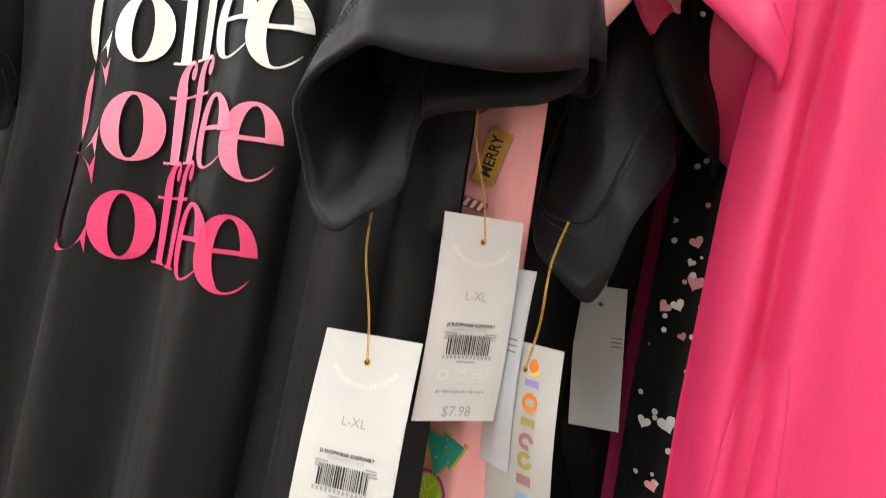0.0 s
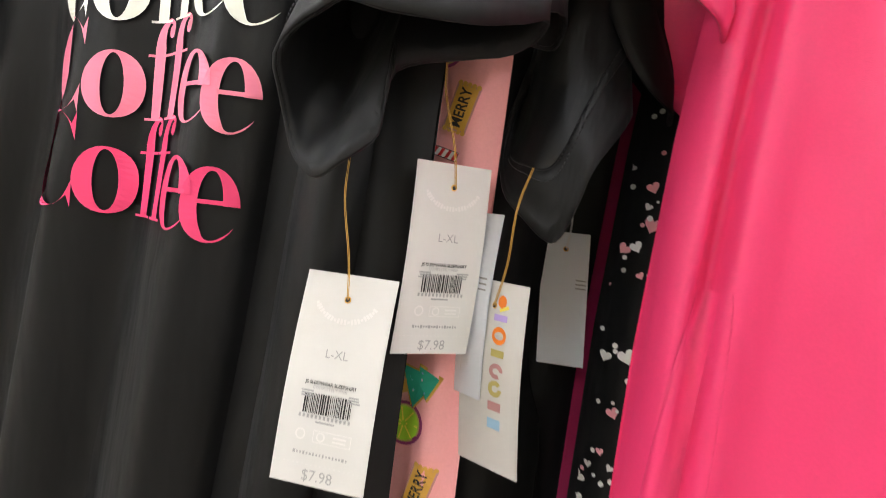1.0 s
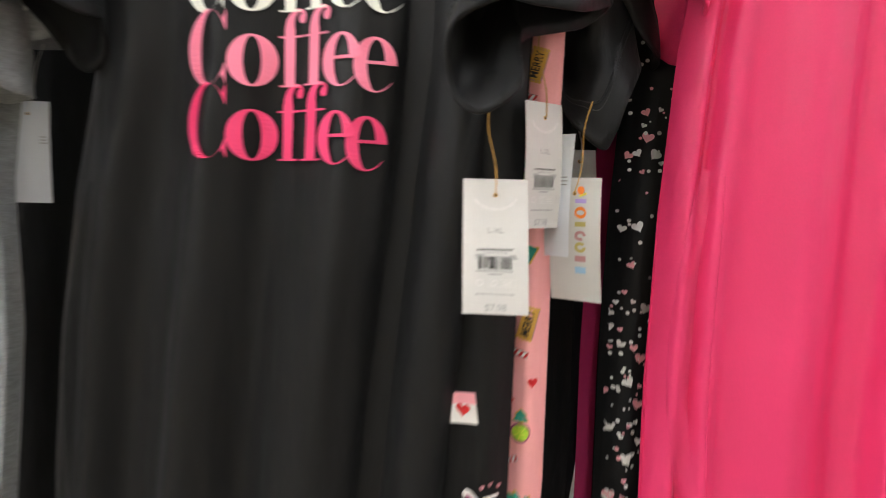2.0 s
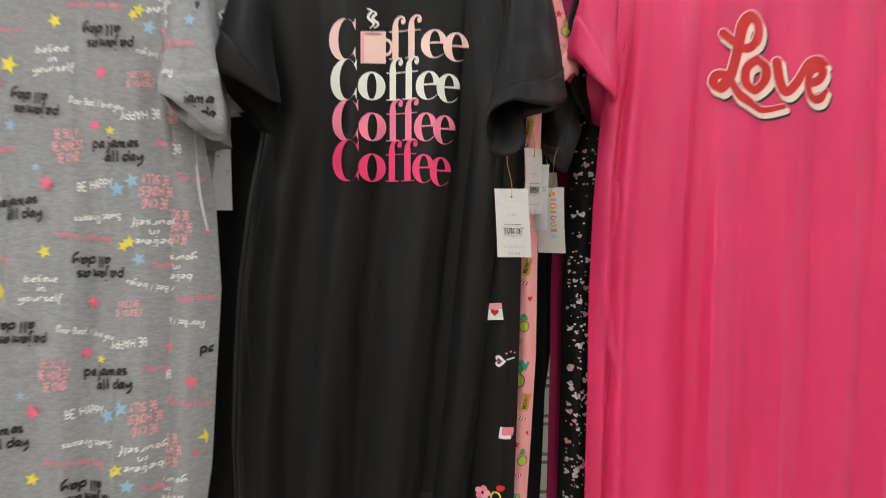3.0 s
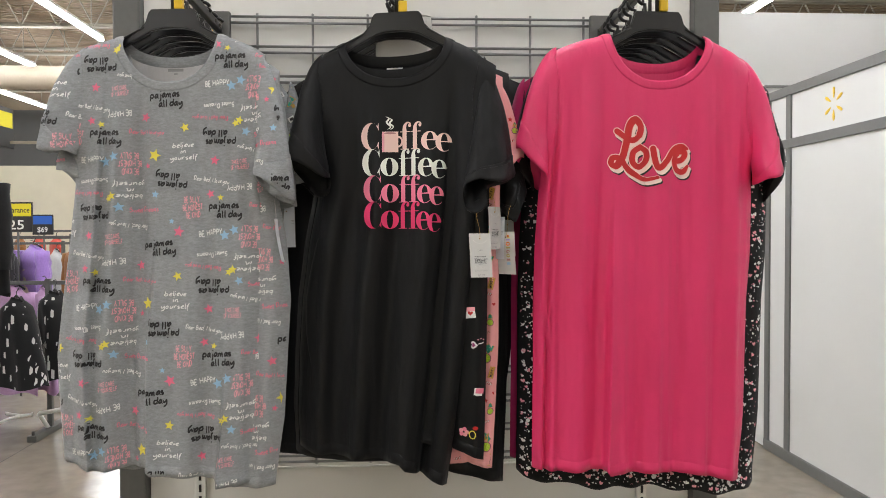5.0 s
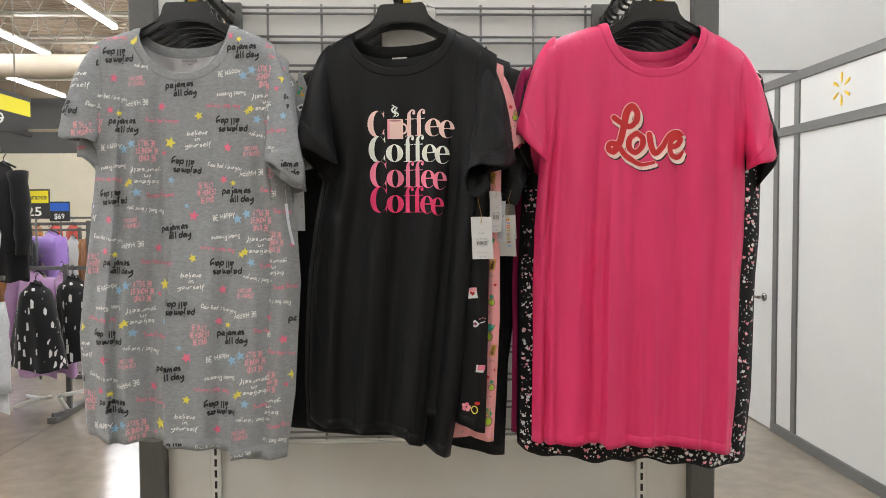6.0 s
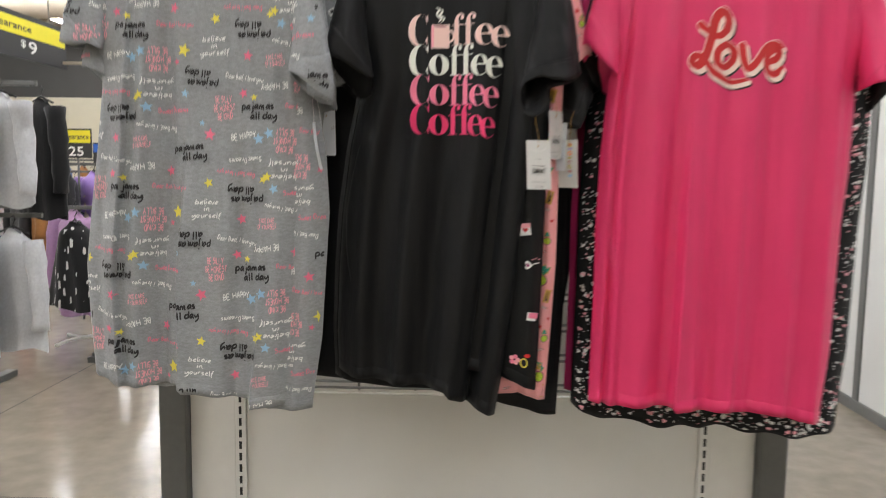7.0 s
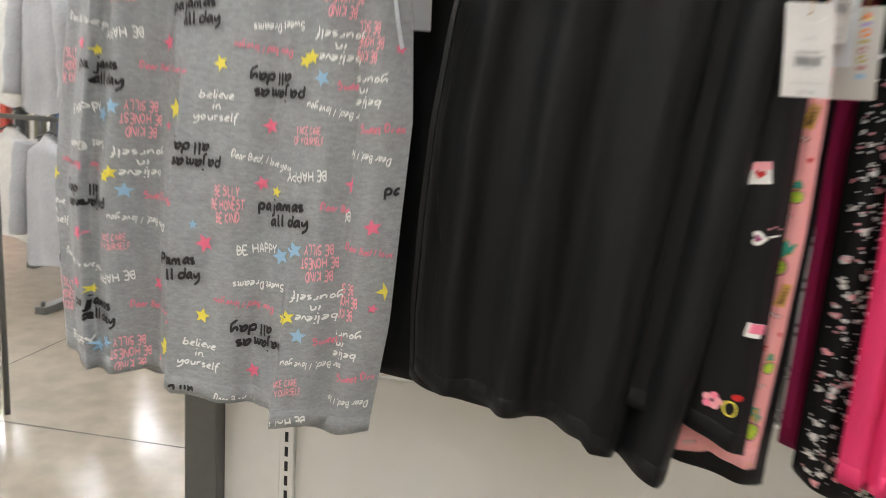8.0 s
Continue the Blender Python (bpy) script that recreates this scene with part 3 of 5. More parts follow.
# deep hanging folds of the black shirt: share of the width, depth against the plain sheet
CHEST = catmull([(-0.05, 0.0), (0.06, 0.004), (0.15, -0.008), (0.235, 0.010), (0.32, 0.001), (0.366, -0.016), (0.40, -0.019), (0.46, -0.010), (0.525, 0.006), (0.575, 0.002), (0.66, -0.019), (0.705, -0.024),
                 (0.745, -0.016), (0.79, -0.004), (0.815, 0.016), (0.84, 0.010), (0.89, -0.012), (0.95, -0.020), (1.0, -0.012), (1.05, -0.008)], 6)
BS = Shirt(-0.491, -0.26, [(0.98, -0.285), (1.12, -0.291), (1.25, -0.286), (1.37, -0.278), (1.49, -0.262), (1.60, -0.24), (1.88, -0.252)],
           [(0.98, 0.031), (1.12, 0.053), (1.24, 0.069), (1.37, 0.082), (1.465, 0.092), (1.587, 0.100), (1.87, 0.112)],
           [(0, 1.046), (0.10, 1.036), (0.5, 1.032), (0.67, 1.030), (0.71, 1.018), (0.85, 1.002), (1, 0.985)],
           (-0.178, 0.032, 1.918, 1.833), ((-0.252, 1.874), (0.114, 1.866)), 0.03,
           ((0, CHEST, 0, 1.87, "p"), (0.62, 0.03, 0.006, 1.45, "r"), (0.47, 0.03, 0.005, 1.42, "v")), 2, 0.002, 0.030, 0.002)
PS = Shirt(-0.515, 0.08, [(0.97, 0.211), (1.11, 0.213), (1.24, 0.215), (1.364, 0.215), (1.488, 0.219), (1.587, 0.226), (1.70, 0.238), (1.88, 0.246)],
           [(0.97, 0.673), (1.107, 0.686), (1.234, 0.689), (1.36, 0.692), (1.46, 0.700), (1.585, 0.702), (1.86, 0.694)],
           [(0, 1.016), (0.17, 1.011), (0.325, 1.014), (0.34, 1.005), (0.58, 1.002), (0.72, 0.998), (1, 0.969)],
           (0.378, 0.586, 1.928, 1.827), ((0.247, 1.880), (0.690, 1.866)), 0.032,
           ((0.33, 0.07, 0.0246, 1.70, "a"), (0.11, 0.035, 0.0095, 1.85, "v"), (0.054, 0.010, 0.017, 1.90, "v"), (0.085, 0.02, 0.006, 1.80, "r"), (0.20, 0.035, 0.0076, 2.0, "r"), (0.27, 0.022, 0.0062, 1.95, "v"), (0.55, 0.04, 0.0105, 1.9, "r"), (0.46, 0.03, 0.0076, 1.95, "v"), (0.655, 0.028, 0.0066, 1.9, "v"), (0.75, 0.045, 0.0095, 1.95, "r"), (0.84, 0.028, 0.0076, 2.0, "v"), (0.92, 0.05, 0.0043, 1.80, "r")), 3, dip=0.055, pleat=0.006)

GSL = Sleeve((-0.722, 1.908), (-0.818, 1.690), (-0.742, 1.680), (-0.725, 1.715), -0.43, -0.445, seed=1)
GSR = Sleeve((-0.362, 1.892), (-0.278, 1.580), (-0.362, 1.634), (-0.362, 1.70), -0.475, -0.50, droop=0.02, seed=2)
BSL = Sleeve((-0.228, 1.896), (-0.300, 1.668), (-0.210, 1.626), (-0.222, 1.69), -0.44, -0.47, droop=0.04, seed=4)
BSR = OpenSleeve((0.113, 1.874), (0.078, 1.672), -0.525, 0.022,
                 ((0.168, -0.552, 1.625), (0.146, -0.580, 1.614), (0.118, -0.593, 1.613), (0.090, -0.592, 1.616), (0.064, -0.582, 1.600),
                  (0.068, -0.575, 1.563), (0.088, -0.580, 1.551), (0.111, -0.582, 1.570), (0.110, -0.562, 1.598), (0.150, -0.540, 1.612)), seed=5)
PSL = Sleeve((0.262, 1.896), (0.178, 1.685), (0.242, 1.626), (0.250, 1.70), -0.49, -0.51, droop=0.03, seed=6)
PSR = Sleeve((0.668, 1.884), (0.752, 1.640), (0.698, 1.614), (0.690, 1.70), -0.48, -0.50, seed=7)
GROUP = {"g": "nightshirts on the grey rail", "b": "nightshirts on the middle rail", "p": "nightshirts on the pink rail"}
grey_shirt = nightshirt("heather grey jersey nightshirt covered in handwritten bedtime phrases and stars", GS, (GSL, GSR), GREY, GREY_IN, GROUP["g"], tag_ink="grey")
black_shirt = nightshirt("plain black jersey nightshirt with Coffee printed four times", BS, (BSL, BSR), BLACK, BLACK_IN, GROUP["b"], tag_ink="pale")
pink_shirt = nightshirt("hot pink jersey nightshirt with a red Love print", PS, (PSL, PSR), PINK, PINK, GROUP["p"])


# side-seam pocket lips
def pocket(owner, sh, fabric, s0, z1, z0):
    bm = bmesh.new()
    last = None
    for i in range(25):
        q = i / 24
        z = lerp(z1, z0, q)
        a, b = sh.edges(z)
        x = lerp(a, b, s0) - 0.010 * math.sin(math.pi * q) + 0.012 * q ** 4
        row = []
        for k, (dx, li) in enumerate(((-0.003, 0.0), (-0.001, 0.0028), (0.004, 0.0036), (0.012, 0.0022), (0.024, 0.0))):
            g = math.sin(math.pi * min(1, 0.05 + 0.95 * q)) ** 0.4
            row.append(bm.verts.new((x + dx * g, sh.front(x + dx * g, z) - li * g - 0.0004, z)))
        if last:
            for k in range(4):
                bm.faces.new((last[k], row[k], row[k + 1], last[k + 1]))
        last = row
    part("pocket_edge", bm, fabric, owner, "side pocket opening")


pocket(pink_shirt, PS, PINK, 0.05, 1.52, 1.24)
pocket(black_shirt, BS, BLACK, 0.06, 1.50, 1.22)


# ---- Coffee lettering ----
def ring(a, b, ia, ib, ix, t0, t1, n=30, taper=0.0):
    v, f = [], []
    for i in range(n + 1):
        t = math.radians(lerp(t0, t1, i / n))
        k = 1.0
        if taper:
            k = min(1.0, (1 - i / n) / taper)
        ox, oy = a * math.cos(t), b * math.sin(t)
        jx, jy = ix + ia * math.cos(t), ib * math.sin(t)
        v += [(ox, oy), (lerp(ox, jx, k), lerp(oy, jy, k))]
    return v, [(2 * i, 2 * i + 2, 2 * i + 3, 2 * i + 1) for i in range(n)]


def strip(x0, z0, x1, z1, n=6):
    v = [(lerp(x0, x1, i / n), z) for i in range(n + 1) for z in (z0, z1)] if abs(x1 - x0) > abs(z1 - z0) else [(x, lerp(z0, z1, i / n)) for i in range(n + 1) for x in (x0, x1)]
    return v, [(2 * i, 2 * i + 2, 2 * i + 3, 2 * i + 1) for i in range(n)]


def letter(ch):
    """Tall high-contrast serif letters: left edge at x = 0, baseline at 0, capital height 1."""
    if ch == "C":
        return [moved(ring(0.36, 0.5, 0.215, 0.480, 0.085, 40, 320), 0.36, 0.5), ([(0.60, 0.84), (0.655, 0.99), (0.655, 0.70)], [(0, 1, 2)]), ([(0.60, 0.16), (0.655, 0.01), (0.655, 0.30)], [(0, 2, 1)])]
    if ch == "o":
        return [moved(ring(0.33, 0.34, 0.115, 0.312, 0.0, 0, 360), 0.325, 0.33)]
    if ch == "e":
        return [moved(ring(0.31, 0.34, 0.125, 0.305, 0.015, 0, 326, taper=0.28), 0.30, 0.33), strip(0.17, 0.335, 0.60, 0.375)]
    stem = strip(0.055, 0.02, 0.205, 0.74)
    hook = [(0.13, 0.72), (0.135, 0.84), (0.18, 0.94), (0.26, 0.985), (0.335, 0.95), (0.35, 0.885)]
    pts = catmull(hook, 4)
    w = [lerp(0.15, 0.045, min(1, i / (len(pts) * 0.6))) for i in range(len(pts))]
    return [stem, ribbon(pts, w), moved(disc_shape(12, 0.055, 0.065), 0.315, 0.875), strip(-0.02, 0.635, 0.34, 0.662), strip(-0.02, 0.0, 0.29, 0.024)]


coffee = Prints()
UNIT = 0.0565
LINES = (("blush", 1.6845, (0.0, None, 1.48, 1.86, 2.22, 2.74), 1.0), ("cream", 1.6295, (0.03, 0.72, 1.42, 1.80, 2.10, 2.58), 0.92),
         ("mid", 1.5745, (0.07, 0.74, 1.42, 1.79, 2.06, 2.50), 0.86), ("hot", 1.5195, (0.08, 0.73, 1.40, 1.77, 2.02, 2.42), 0.82))
for row, (ink, z0, xs, ew) in enumerate(LINES):
    for k, (ch, x) in enumerate(zip("Coffee", xs)):
        if x is None:
            continue
        for n_, shape in enumerate(letter(ch)):
            w = UNIT * (ew if ch == "e" else 1.0)
            sag = -0.0025 * max(0, k - 3) - 0.0015 * (k == 5)
            coffee.lay(ink, moved(shape, 0, 0, w, UNIT), -0.144 + x * UNIT, z0 + sag, BS.front, lift=0.0013 + 0.0001 * n_ + 0.00025 * row, key=(row, k), name="letter")
cup = (-0.100, 1.679)
coffee.lay("blush", strip(0, 0, 0.034, 0.043, 8), *cup, BS.front, lift=0.0016)
coffee.lay("rose", strip(0, 0.001, 0.005, 0.042), *cup, BS.front, lift=0.0019)
coffee.lay("blush", moved(ring(0.010, 0.012, 0.006, 0.008, 0, -90, 90, 14), 0.034, 0.022), *cup, BS.front, lift=0.0018)
coffee.lay("tan", moved(disc_shape(16, 0.0125, 0.0022), 0.017, 0.0395), *cup, BS.front, lift=0.0020)
for dx in (0.0, 0.006):
    pts = catmull([(0.012 + dx, 0.047), (0.018 + dx, 0.053), (0.010 + dx, 0.062 - 0.3 * dx), (0.015 + dx, 0.070 - 0.5 * dx), (0.008 + dx, 0.074 - 0.5 * dx)], 5)
    coffee.lay("cream", ribbon(pts, [0.0006 + 0.0032 * math.sin(math.pi * i / (len(pts) - 1)) for i in range(len(pts))]), *cup, BS.front, lift=0.0016)
coffee.put(black_shirt)

# ---- Love lettering ----
LOVE = [catmull(p, 6) for p in (
    [(-23, 44), (-8, 34), (8, 28), (21, 40), (22, 56), (11, 65), (1, 53), (-4, 27), (-12, -2), (-24, -18), (-33, -14), (-30, -4), (-16, -7), (2, -28), (30, -42), (54, -39)],
    [(22, 16), (8, 6), (7, -12), (19, -20), (33, -9), (34, 8), (22, 16)],
    [(46, 14), (50, -10), (57, -22), (70, -10), (84, 11), (100, 18), (112, 14)],
    [(86, -10), (102, -6), (108, 6), (96, 8), (86, -6), (90, -24), (104, -28), (113, -18)])]
love = Prints()
PX = 0.00115
for ink, dx, dz, extra, lift in (("black", 5.2, -8.0, 4.0, 0.0008), ("ivory", 3.4, -5.2, 4.0, 0.0012), ("blush", 0, 0, 3.0, 0.0016), ("red", 0, 0, 0.0, 0.0020)):
    for n_, path in enumerate(LOVE):
        k = len(path) - 1
        path = [(p[0] * PX, p[1] * PX) for p in path]
        w = [((13.5 if n_ == 0 and 0.18 < i / k < 0.62 else 10.5) + extra) * (1 - 0.45 * smooth((i / k - 0.86) / 0.14) * (n_ != 1)) * PX for i in range(k + 1)]
        shapes = [ribbon(path, w), moved(disc_shape(12), *path[0], w[0]), moved(disc_shape(12), *path[-1], w[-1])]
        for j, s in enumerate(shapes):
            love.lay(ink, s, 0.413 + dx * PX, 1.669 + dz * PX, PS.front, lift=lift + 0.00008 * n_ + 0.00003 * j, key=n_, name="letter")
love.put(pink_shirt)

# ---- phrases on the grey shirt ----
PAJ, BEL, DEAR = "pajamas\n   all day", "believe\nin\nyourself", "Dear Bed, I love you"
PHRASES = (("black", PAJ, 289, 183, 0.0235, 4, 0.15), ("black", PAJ, 172, 253, 0.0235, 2, 0.15), ("black", PAJ, 390, 252, 0.0235, 184, 0.15), ("black", PAJ, 297, 332, 0.0235, 178, 0.15),
           ("white", BEL, 321, 281, 0.018, 0, 0.3), ("white", BEL, 214, 350, 0.018, 182, 0.3), ("rose", "BE KIND\nBE HONEST\nBE SILLY", 216, 301, 0.0175, 180, 0.0),
           ("rose", "BE SILLY\nBE HONEST\nBE KIND", 337, 385, 0.0175, 2, 0.0), ("white", "BE HAPPY", 371, 433, 0.0185, 5, 0.25), ("white", "BE HAPPY", 199, 207, 0.0185, 186, 0.25),
           ("salmon", "Sweet Dreams", 242, 388, 0.0165, 2, 0.3), ("white", "Sweet Dreams", 374, 475, 0.0155, 184, 0.3), ("salmon", "Dear Bed I love you", 250, 243, 0.0142, -4, 0.3),
           ("salmon", "Dear Bed I love you", 357, 497, 0.0142, 178, 0.3), ("white", DEAR, 374, 335, 0.0142, -9, 0.3), ("white", DEAR, 214, 418, 0.0142, 172, 0.3), ("rose", "TAKE CARE\nOF YOURSELF", 427, 304, 0.0125, 5, 0.0))
STARS = (("pink", 248, 214, 0.022), ("yellow", 324, 234, 0.021), ("yellow", 265, 286, 0.027), ("pink", 381, 297, 0.021), ("blue", 171, 298, 0.023), ("yellow", 178, 368, 0.017), ("blue", 265, 360, 0.017),
         ("pink", 372, 360, 0.019), ("yellow", 391, 367, 0.014), ("blue", 296, 411, 0.013), ("pink", 310, 431, 0.025), ("blue", 432, 147, 0.022), ("blue", 440, 243, 0.021), ("yellow", 428, 222, 0.019), ("pink", 251, 306, 0.013))
SC = 0.00110
SIZES = {"PAJA": (63, 38), "BELI": (54, 38), "BE K": (38, 44), "BE S": (38, 44), "BE H": (46, 14), "SWEE": (58, 12), "DEAR": (68, 14), "TAKE": (34, 21)}


# Brush hand: pen paths on a 9 by 9 grid, one digit pair a point; baseline 3, small letters up to 6.
HAND = dict(zip("abdefijlmnoprstuvwyDSIBEHPAYLNOTKFRUC, ", (
    "5:46 26 04 13 34 46 43 53", "5:19 03 05 36 44 23 03", "5:46 16 04 13 44 59 43", "4:04 35 46 26 04 13 43", "4:49 28 13 20;06 36", "2:16 03 13;18 19", "3:26 21 10 00;28 29", "2:19 14 13 23",
    "7:06 03 05 26 33 35 56 53 63", "5:06 03 05 36 43 53", "5:26 05 13 34 36 16", "5:06 00 05 26 45 33 03", "4:06 03 05 26 36", "4:36 16 05 34 23 03", "4:18 13 33;06 36", "5:06 04 13 34 46 43", "4:06 23 46",
    "6:06 13 35 53 66", "5:06 04 24 46 42 10 00", "6:19 03 09 49 56 34 03", "5:48 29 07 46 44 13 04", "2:19 03", "5:03 09 38 36 06 46 44 03", "5:49 09 03 43;06 36", "6:09 03;59 53;06 56", "5:03 09 48 46 06",
    "6:03 29 53;15 45", "6:09 26 59;26 23", "5:09 03 43", "6:03 09 53 59", "6:29 06 23 54 57 29", "6:09 59;29 23", "6:09 03;59 06 53", "5:49 09 03;06 36", "6:03 09 48 46 06 53", "6:09 04 23 44 59", "6:58 29 05 13 54", "2:13 02", "2:")))
HANDED = {}


def hand(body, weight):
    if (body, weight) not in HANDED:
        out, rng = [], random.Random(body)
        for row, line in enumerate(body.split("\n")):
            x, strokes = 0.0, []
            for ch in line:
                wide, pen = HAND[ch].split(":")
                lift, lean = rng.uniform(-0.35, 0.35), rng.uniform(0.06, 0.16)
                for run in pen.split(";") if pen else ():
                    pts = [(x + float(q[0]) + lean * float(q[1]), float(q[1]) + lift) for q in run.split()]
                    strokes.append(catmull(pts, 4 if ch.islower() else 3))
                x += float(wide) + 1.1
            lead = len(line) - len(line.lstrip())
            for path in strokes:
                k = max(1, len(path) - 1)
                out.append(ribbon([(a - (x / 2 if lead == 0 else x / 2 - 2), b - 8.4 * row) for a, b in path], [weight * (0.78 + 0.3 * math.sin(0.5 + 2.4 * i / k)) for i in range(k + 1)], 1))
        HANDED[(body, weight)] = merge(*out)
    return HANDED[(body, weight)]


def phrase_pattern(pr, surface, inside, x0, z0, span):
    rng = random.Random(5)
    for i in range(-4, 5):
        for j in range(-6, 7):
            ax = x0 + (-243 * i - 16 * j - 289) * SC
            az = z0 - (141 * i + 281 * j - 183) * SC
            for ink, body, dx, dz, size, turn, shear in PHRASES:
                x, z = ax + dx * SC, az - dz * SC
                if span[0] < x < span[1] and span[2] < z < span[3]:
                    shape = hand(body, {"black": 1.65, "white": 1.25}.get(ink, 1.3))
                    w, h = SIZES[body[:4].upper()]
                    pr.lay(ink, moved(sized(shape, w * SC, h * SC), 0, 0, 1, 1, turn + rng.uniform(-3, 3)), x, z, surface, inside, name="phrase")
            for ink, dx, dz, size in STARS:
                x, z = ax + dx * SC, az - dz * SC
                if span[0] < x < span[1] and span[2] < z < span[3]:
                    pr.lay(ink, moved(star_shape(), 0, 0, size, size, rng.uniform(-25, 25)), x, z, surface, inside, name="star")


pr = Prints()
phrase_pattern(pr, GS.front, GS.inside, -0.547, 1.788, (-0.84, -0.28, 0.95, 1.95))
for sl in (GSL, GSR):
    phrase_pattern(pr, sl.front, sl.inside, -0.560, 1.765, (-0.86, -0.26, 1.55, 1.9))
pr.put(grey_shirt)

# ---- shirts hanging behind the front ones ----
def follower(b, dl, dr, y0, slope, dhem, dz=0.0, seed=20, folds=None, neck_dx=0.0):
    dz -= 0.010
    f = folds if folds is not None else ((0.3, 0.06, 0.014, 1.7, "r"), (0.55, 0.05, 0.012, 1.6, "v"), (0.75, 0.06, 0.012, 1.7, "r"), (0.92, 0.04, 0.010, 1.8, "r"))
    return Shirt(y0, slope, [(z, x + dl) for z, x in b.left], [(z, x + dr) for z, x in b.right], [(s, z + dhem) for s, z in b.hem],
                 (b.nl + neck_dx, b.nr + neck_dx, b.ntop + dz, b.nbot + dz), tuple((x + d, z + dz - 0.018) for (x, z), d in zip(b.tips, (dl, dr))), 0.026, f, seed)


def hearts(pr, surface, inside, span, n, seed):
    rng = random.Random(seed)
    for _ in range(n):
        cx, cz = rng.uniform(span[0], span[1]), rng.uniform(span[2], span[3])
        for _ in range(rng.randint(5, 9)):
            x, z = cx + rng.gauss(0, 0.02), cz + rng.gauss(0, 0.02)
            r = rng.random()
            if r < 0.40:
                pr.lay("white" if rng.random() < 0.62 else "rose", moved(heart_shape(), 0, 0, rng.choice((0.0045, 0.007, 0.0095)), None, rng.uniform(-40, 40)), x, z, surface, inside)
            else:
                pr.lay("white" if rng.random() < 0.8 else "rose", moved(disc_shape(7), 0, 0, rng.uniform(0.0015, 0.0036)), x, z, surface, inside)


# motifs for the holiday and valentine prints, about one unit tall
TREE = (("black", [(0, 0.56), (0.40, 0.12), (0.26, 0.12), (0.52, -0.30), (0.13, -0.30), (0.13, -0.52), (-0.13, -0.52), (-0.13, -0.30), (-0.52, -0.30), (-0.26, 0.12), (-0.40, 0.12)], 1.0), ("green", [(0, 0.56), (0.40, 0.12), (0.26, 0.12), (0.52, -0.30), (0.0, -0.32), (-0.52, -0.30), (-0.26, 0.12), (-0.40, 0.12)], 0.86))


def tree(pr, x, z, size, surface, inside, turn=0):
    for k, (ink, rim, g) in enumerate(TREE):
        pr.lay("gold" if ink == "black" else ink, moved(fan(rim), 0, 0, size * g, None, turn), x, z, surface, inside, 0.0012 + 0.0003 * k)
    rng = random.Random(int(x * 9999))
    for _ in range(9):
        a, b = rng.uniform(-0.2, 0.2) * size, rng.uniform(-0.2, 0.25) * size
        pr.lay(rng.choice(("lilac", "rose", "blue")), moved(disc_shape(6), 0, 0, size * 0.05), x + a, z + b, surface, inside, 0.0019)


def lime_slice(pr, x, z, size, surface, inside):
    for k, (ink, g) in enumerate((("plum", 1.0), ("olive", 0.86), ("lime", 0.78))):
        pr.lay(ink, moved(disc_shape(24), 0, 0, size * g), x, z, surface, inside, 0.0012 + 0.0002 * k)
    for k in range(7):
        a = k * math.tau / 7
        pr.lay("yellow", moved(strip(0.06, -0.018, 0.37, 0.018), 0, 0, size, None, math.degrees(a)), x, z, surface, inside, 0.0020)


def ticket(pr, x, z, size, surface, inside, turn=75):
    pr.lay("tan", moved(bar_shape(1.0, 0.56), 0, 0, size, None, turn), x, z, surface, inside, 0.0012)
    pr.lay("gold", moved(bar_shape(0.92, 0.48), 0, 0, size, None, turn), x, z, surface, inside, 0.0015)
    for sx in (-1, 1):
        for k in range(5):
            pr.lay("gold", moved(moved(disc_shape(8), sx * 0.5, -0.22 + 0.11 * k, 0.11), 0, 0, size, None, turn), x, z, surface, inside, 0.0014)
    pr.lay("black", moved(words("MERRY", 0.0, 0.02), 0, 0, size * 0.27, size * 0.36, turn), x, z, surface, inside, 0.0018)


def candy(pr, x, z, size, surface, inside, turn=-15):
    pr.lay("black", moved(bar_shape(1.04, 0.32), 0, 0, size, None, turn), x, z, surface, inside, 0.0011)
    pr.lay("white", moved(bar_shape(1.0, 0.27), 0, 0, size, None, turn), x, z, surface, inside, 0.0014)
    for k in range(4):
        q = [(-0.42 + 0.25 * k, -0.13), (-0.30 + 0.25 * k, -0.13), (-0.22 + 0.25 * k, 0.13), (-0.34 + 0.25 * k, 0.13)]
        pr.lay("red", moved((q, [(0, 1, 2, 3)]), 0, 0, size, None, turn), x, z, surface, inside, 0.0017)


def holiday(pr, surface, inside, x0, z0, rows=10, cols=3):
    """Repeat of slices, trees, tickets and candy sticks down the cloth."""
    for i in range(cols):
        for j in range(rows):
            x, z = x0 - 0.060 * i, z0 - 0.187 * j - 0.08 * (i % 2)
            tree(pr, x + 0.001, z + 0.025, 0.024, surface, inside, -70)
            lime_slice(pr, x - 0.005, z + 0.004, 0.022, surface, inside)
            ticket(pr, x + 0.007, z - 0.026, 0.023, surface, inside)
            candy(pr, x, z - 0.048, 0.015, surface, inside)
            pr.lay("red", moved(heart_shape(), 0, 0, 0.008), x + 0.012, z - 0.070, surface, inside)
            pr.lay("red", moved(star_shape(), 0, 0, 0.012), x - 0.006, z - 0.085, surface, inside)
            lime_slice(pr, x + 0.004, z - 0.108, 0.015, surface, inside)
            tree(pr, x + 0.004, z - 0.096, 0.012, surface, inside)
            candy(pr, x - 0.004, z - 0.130, 0.013, surface, inside, 20)


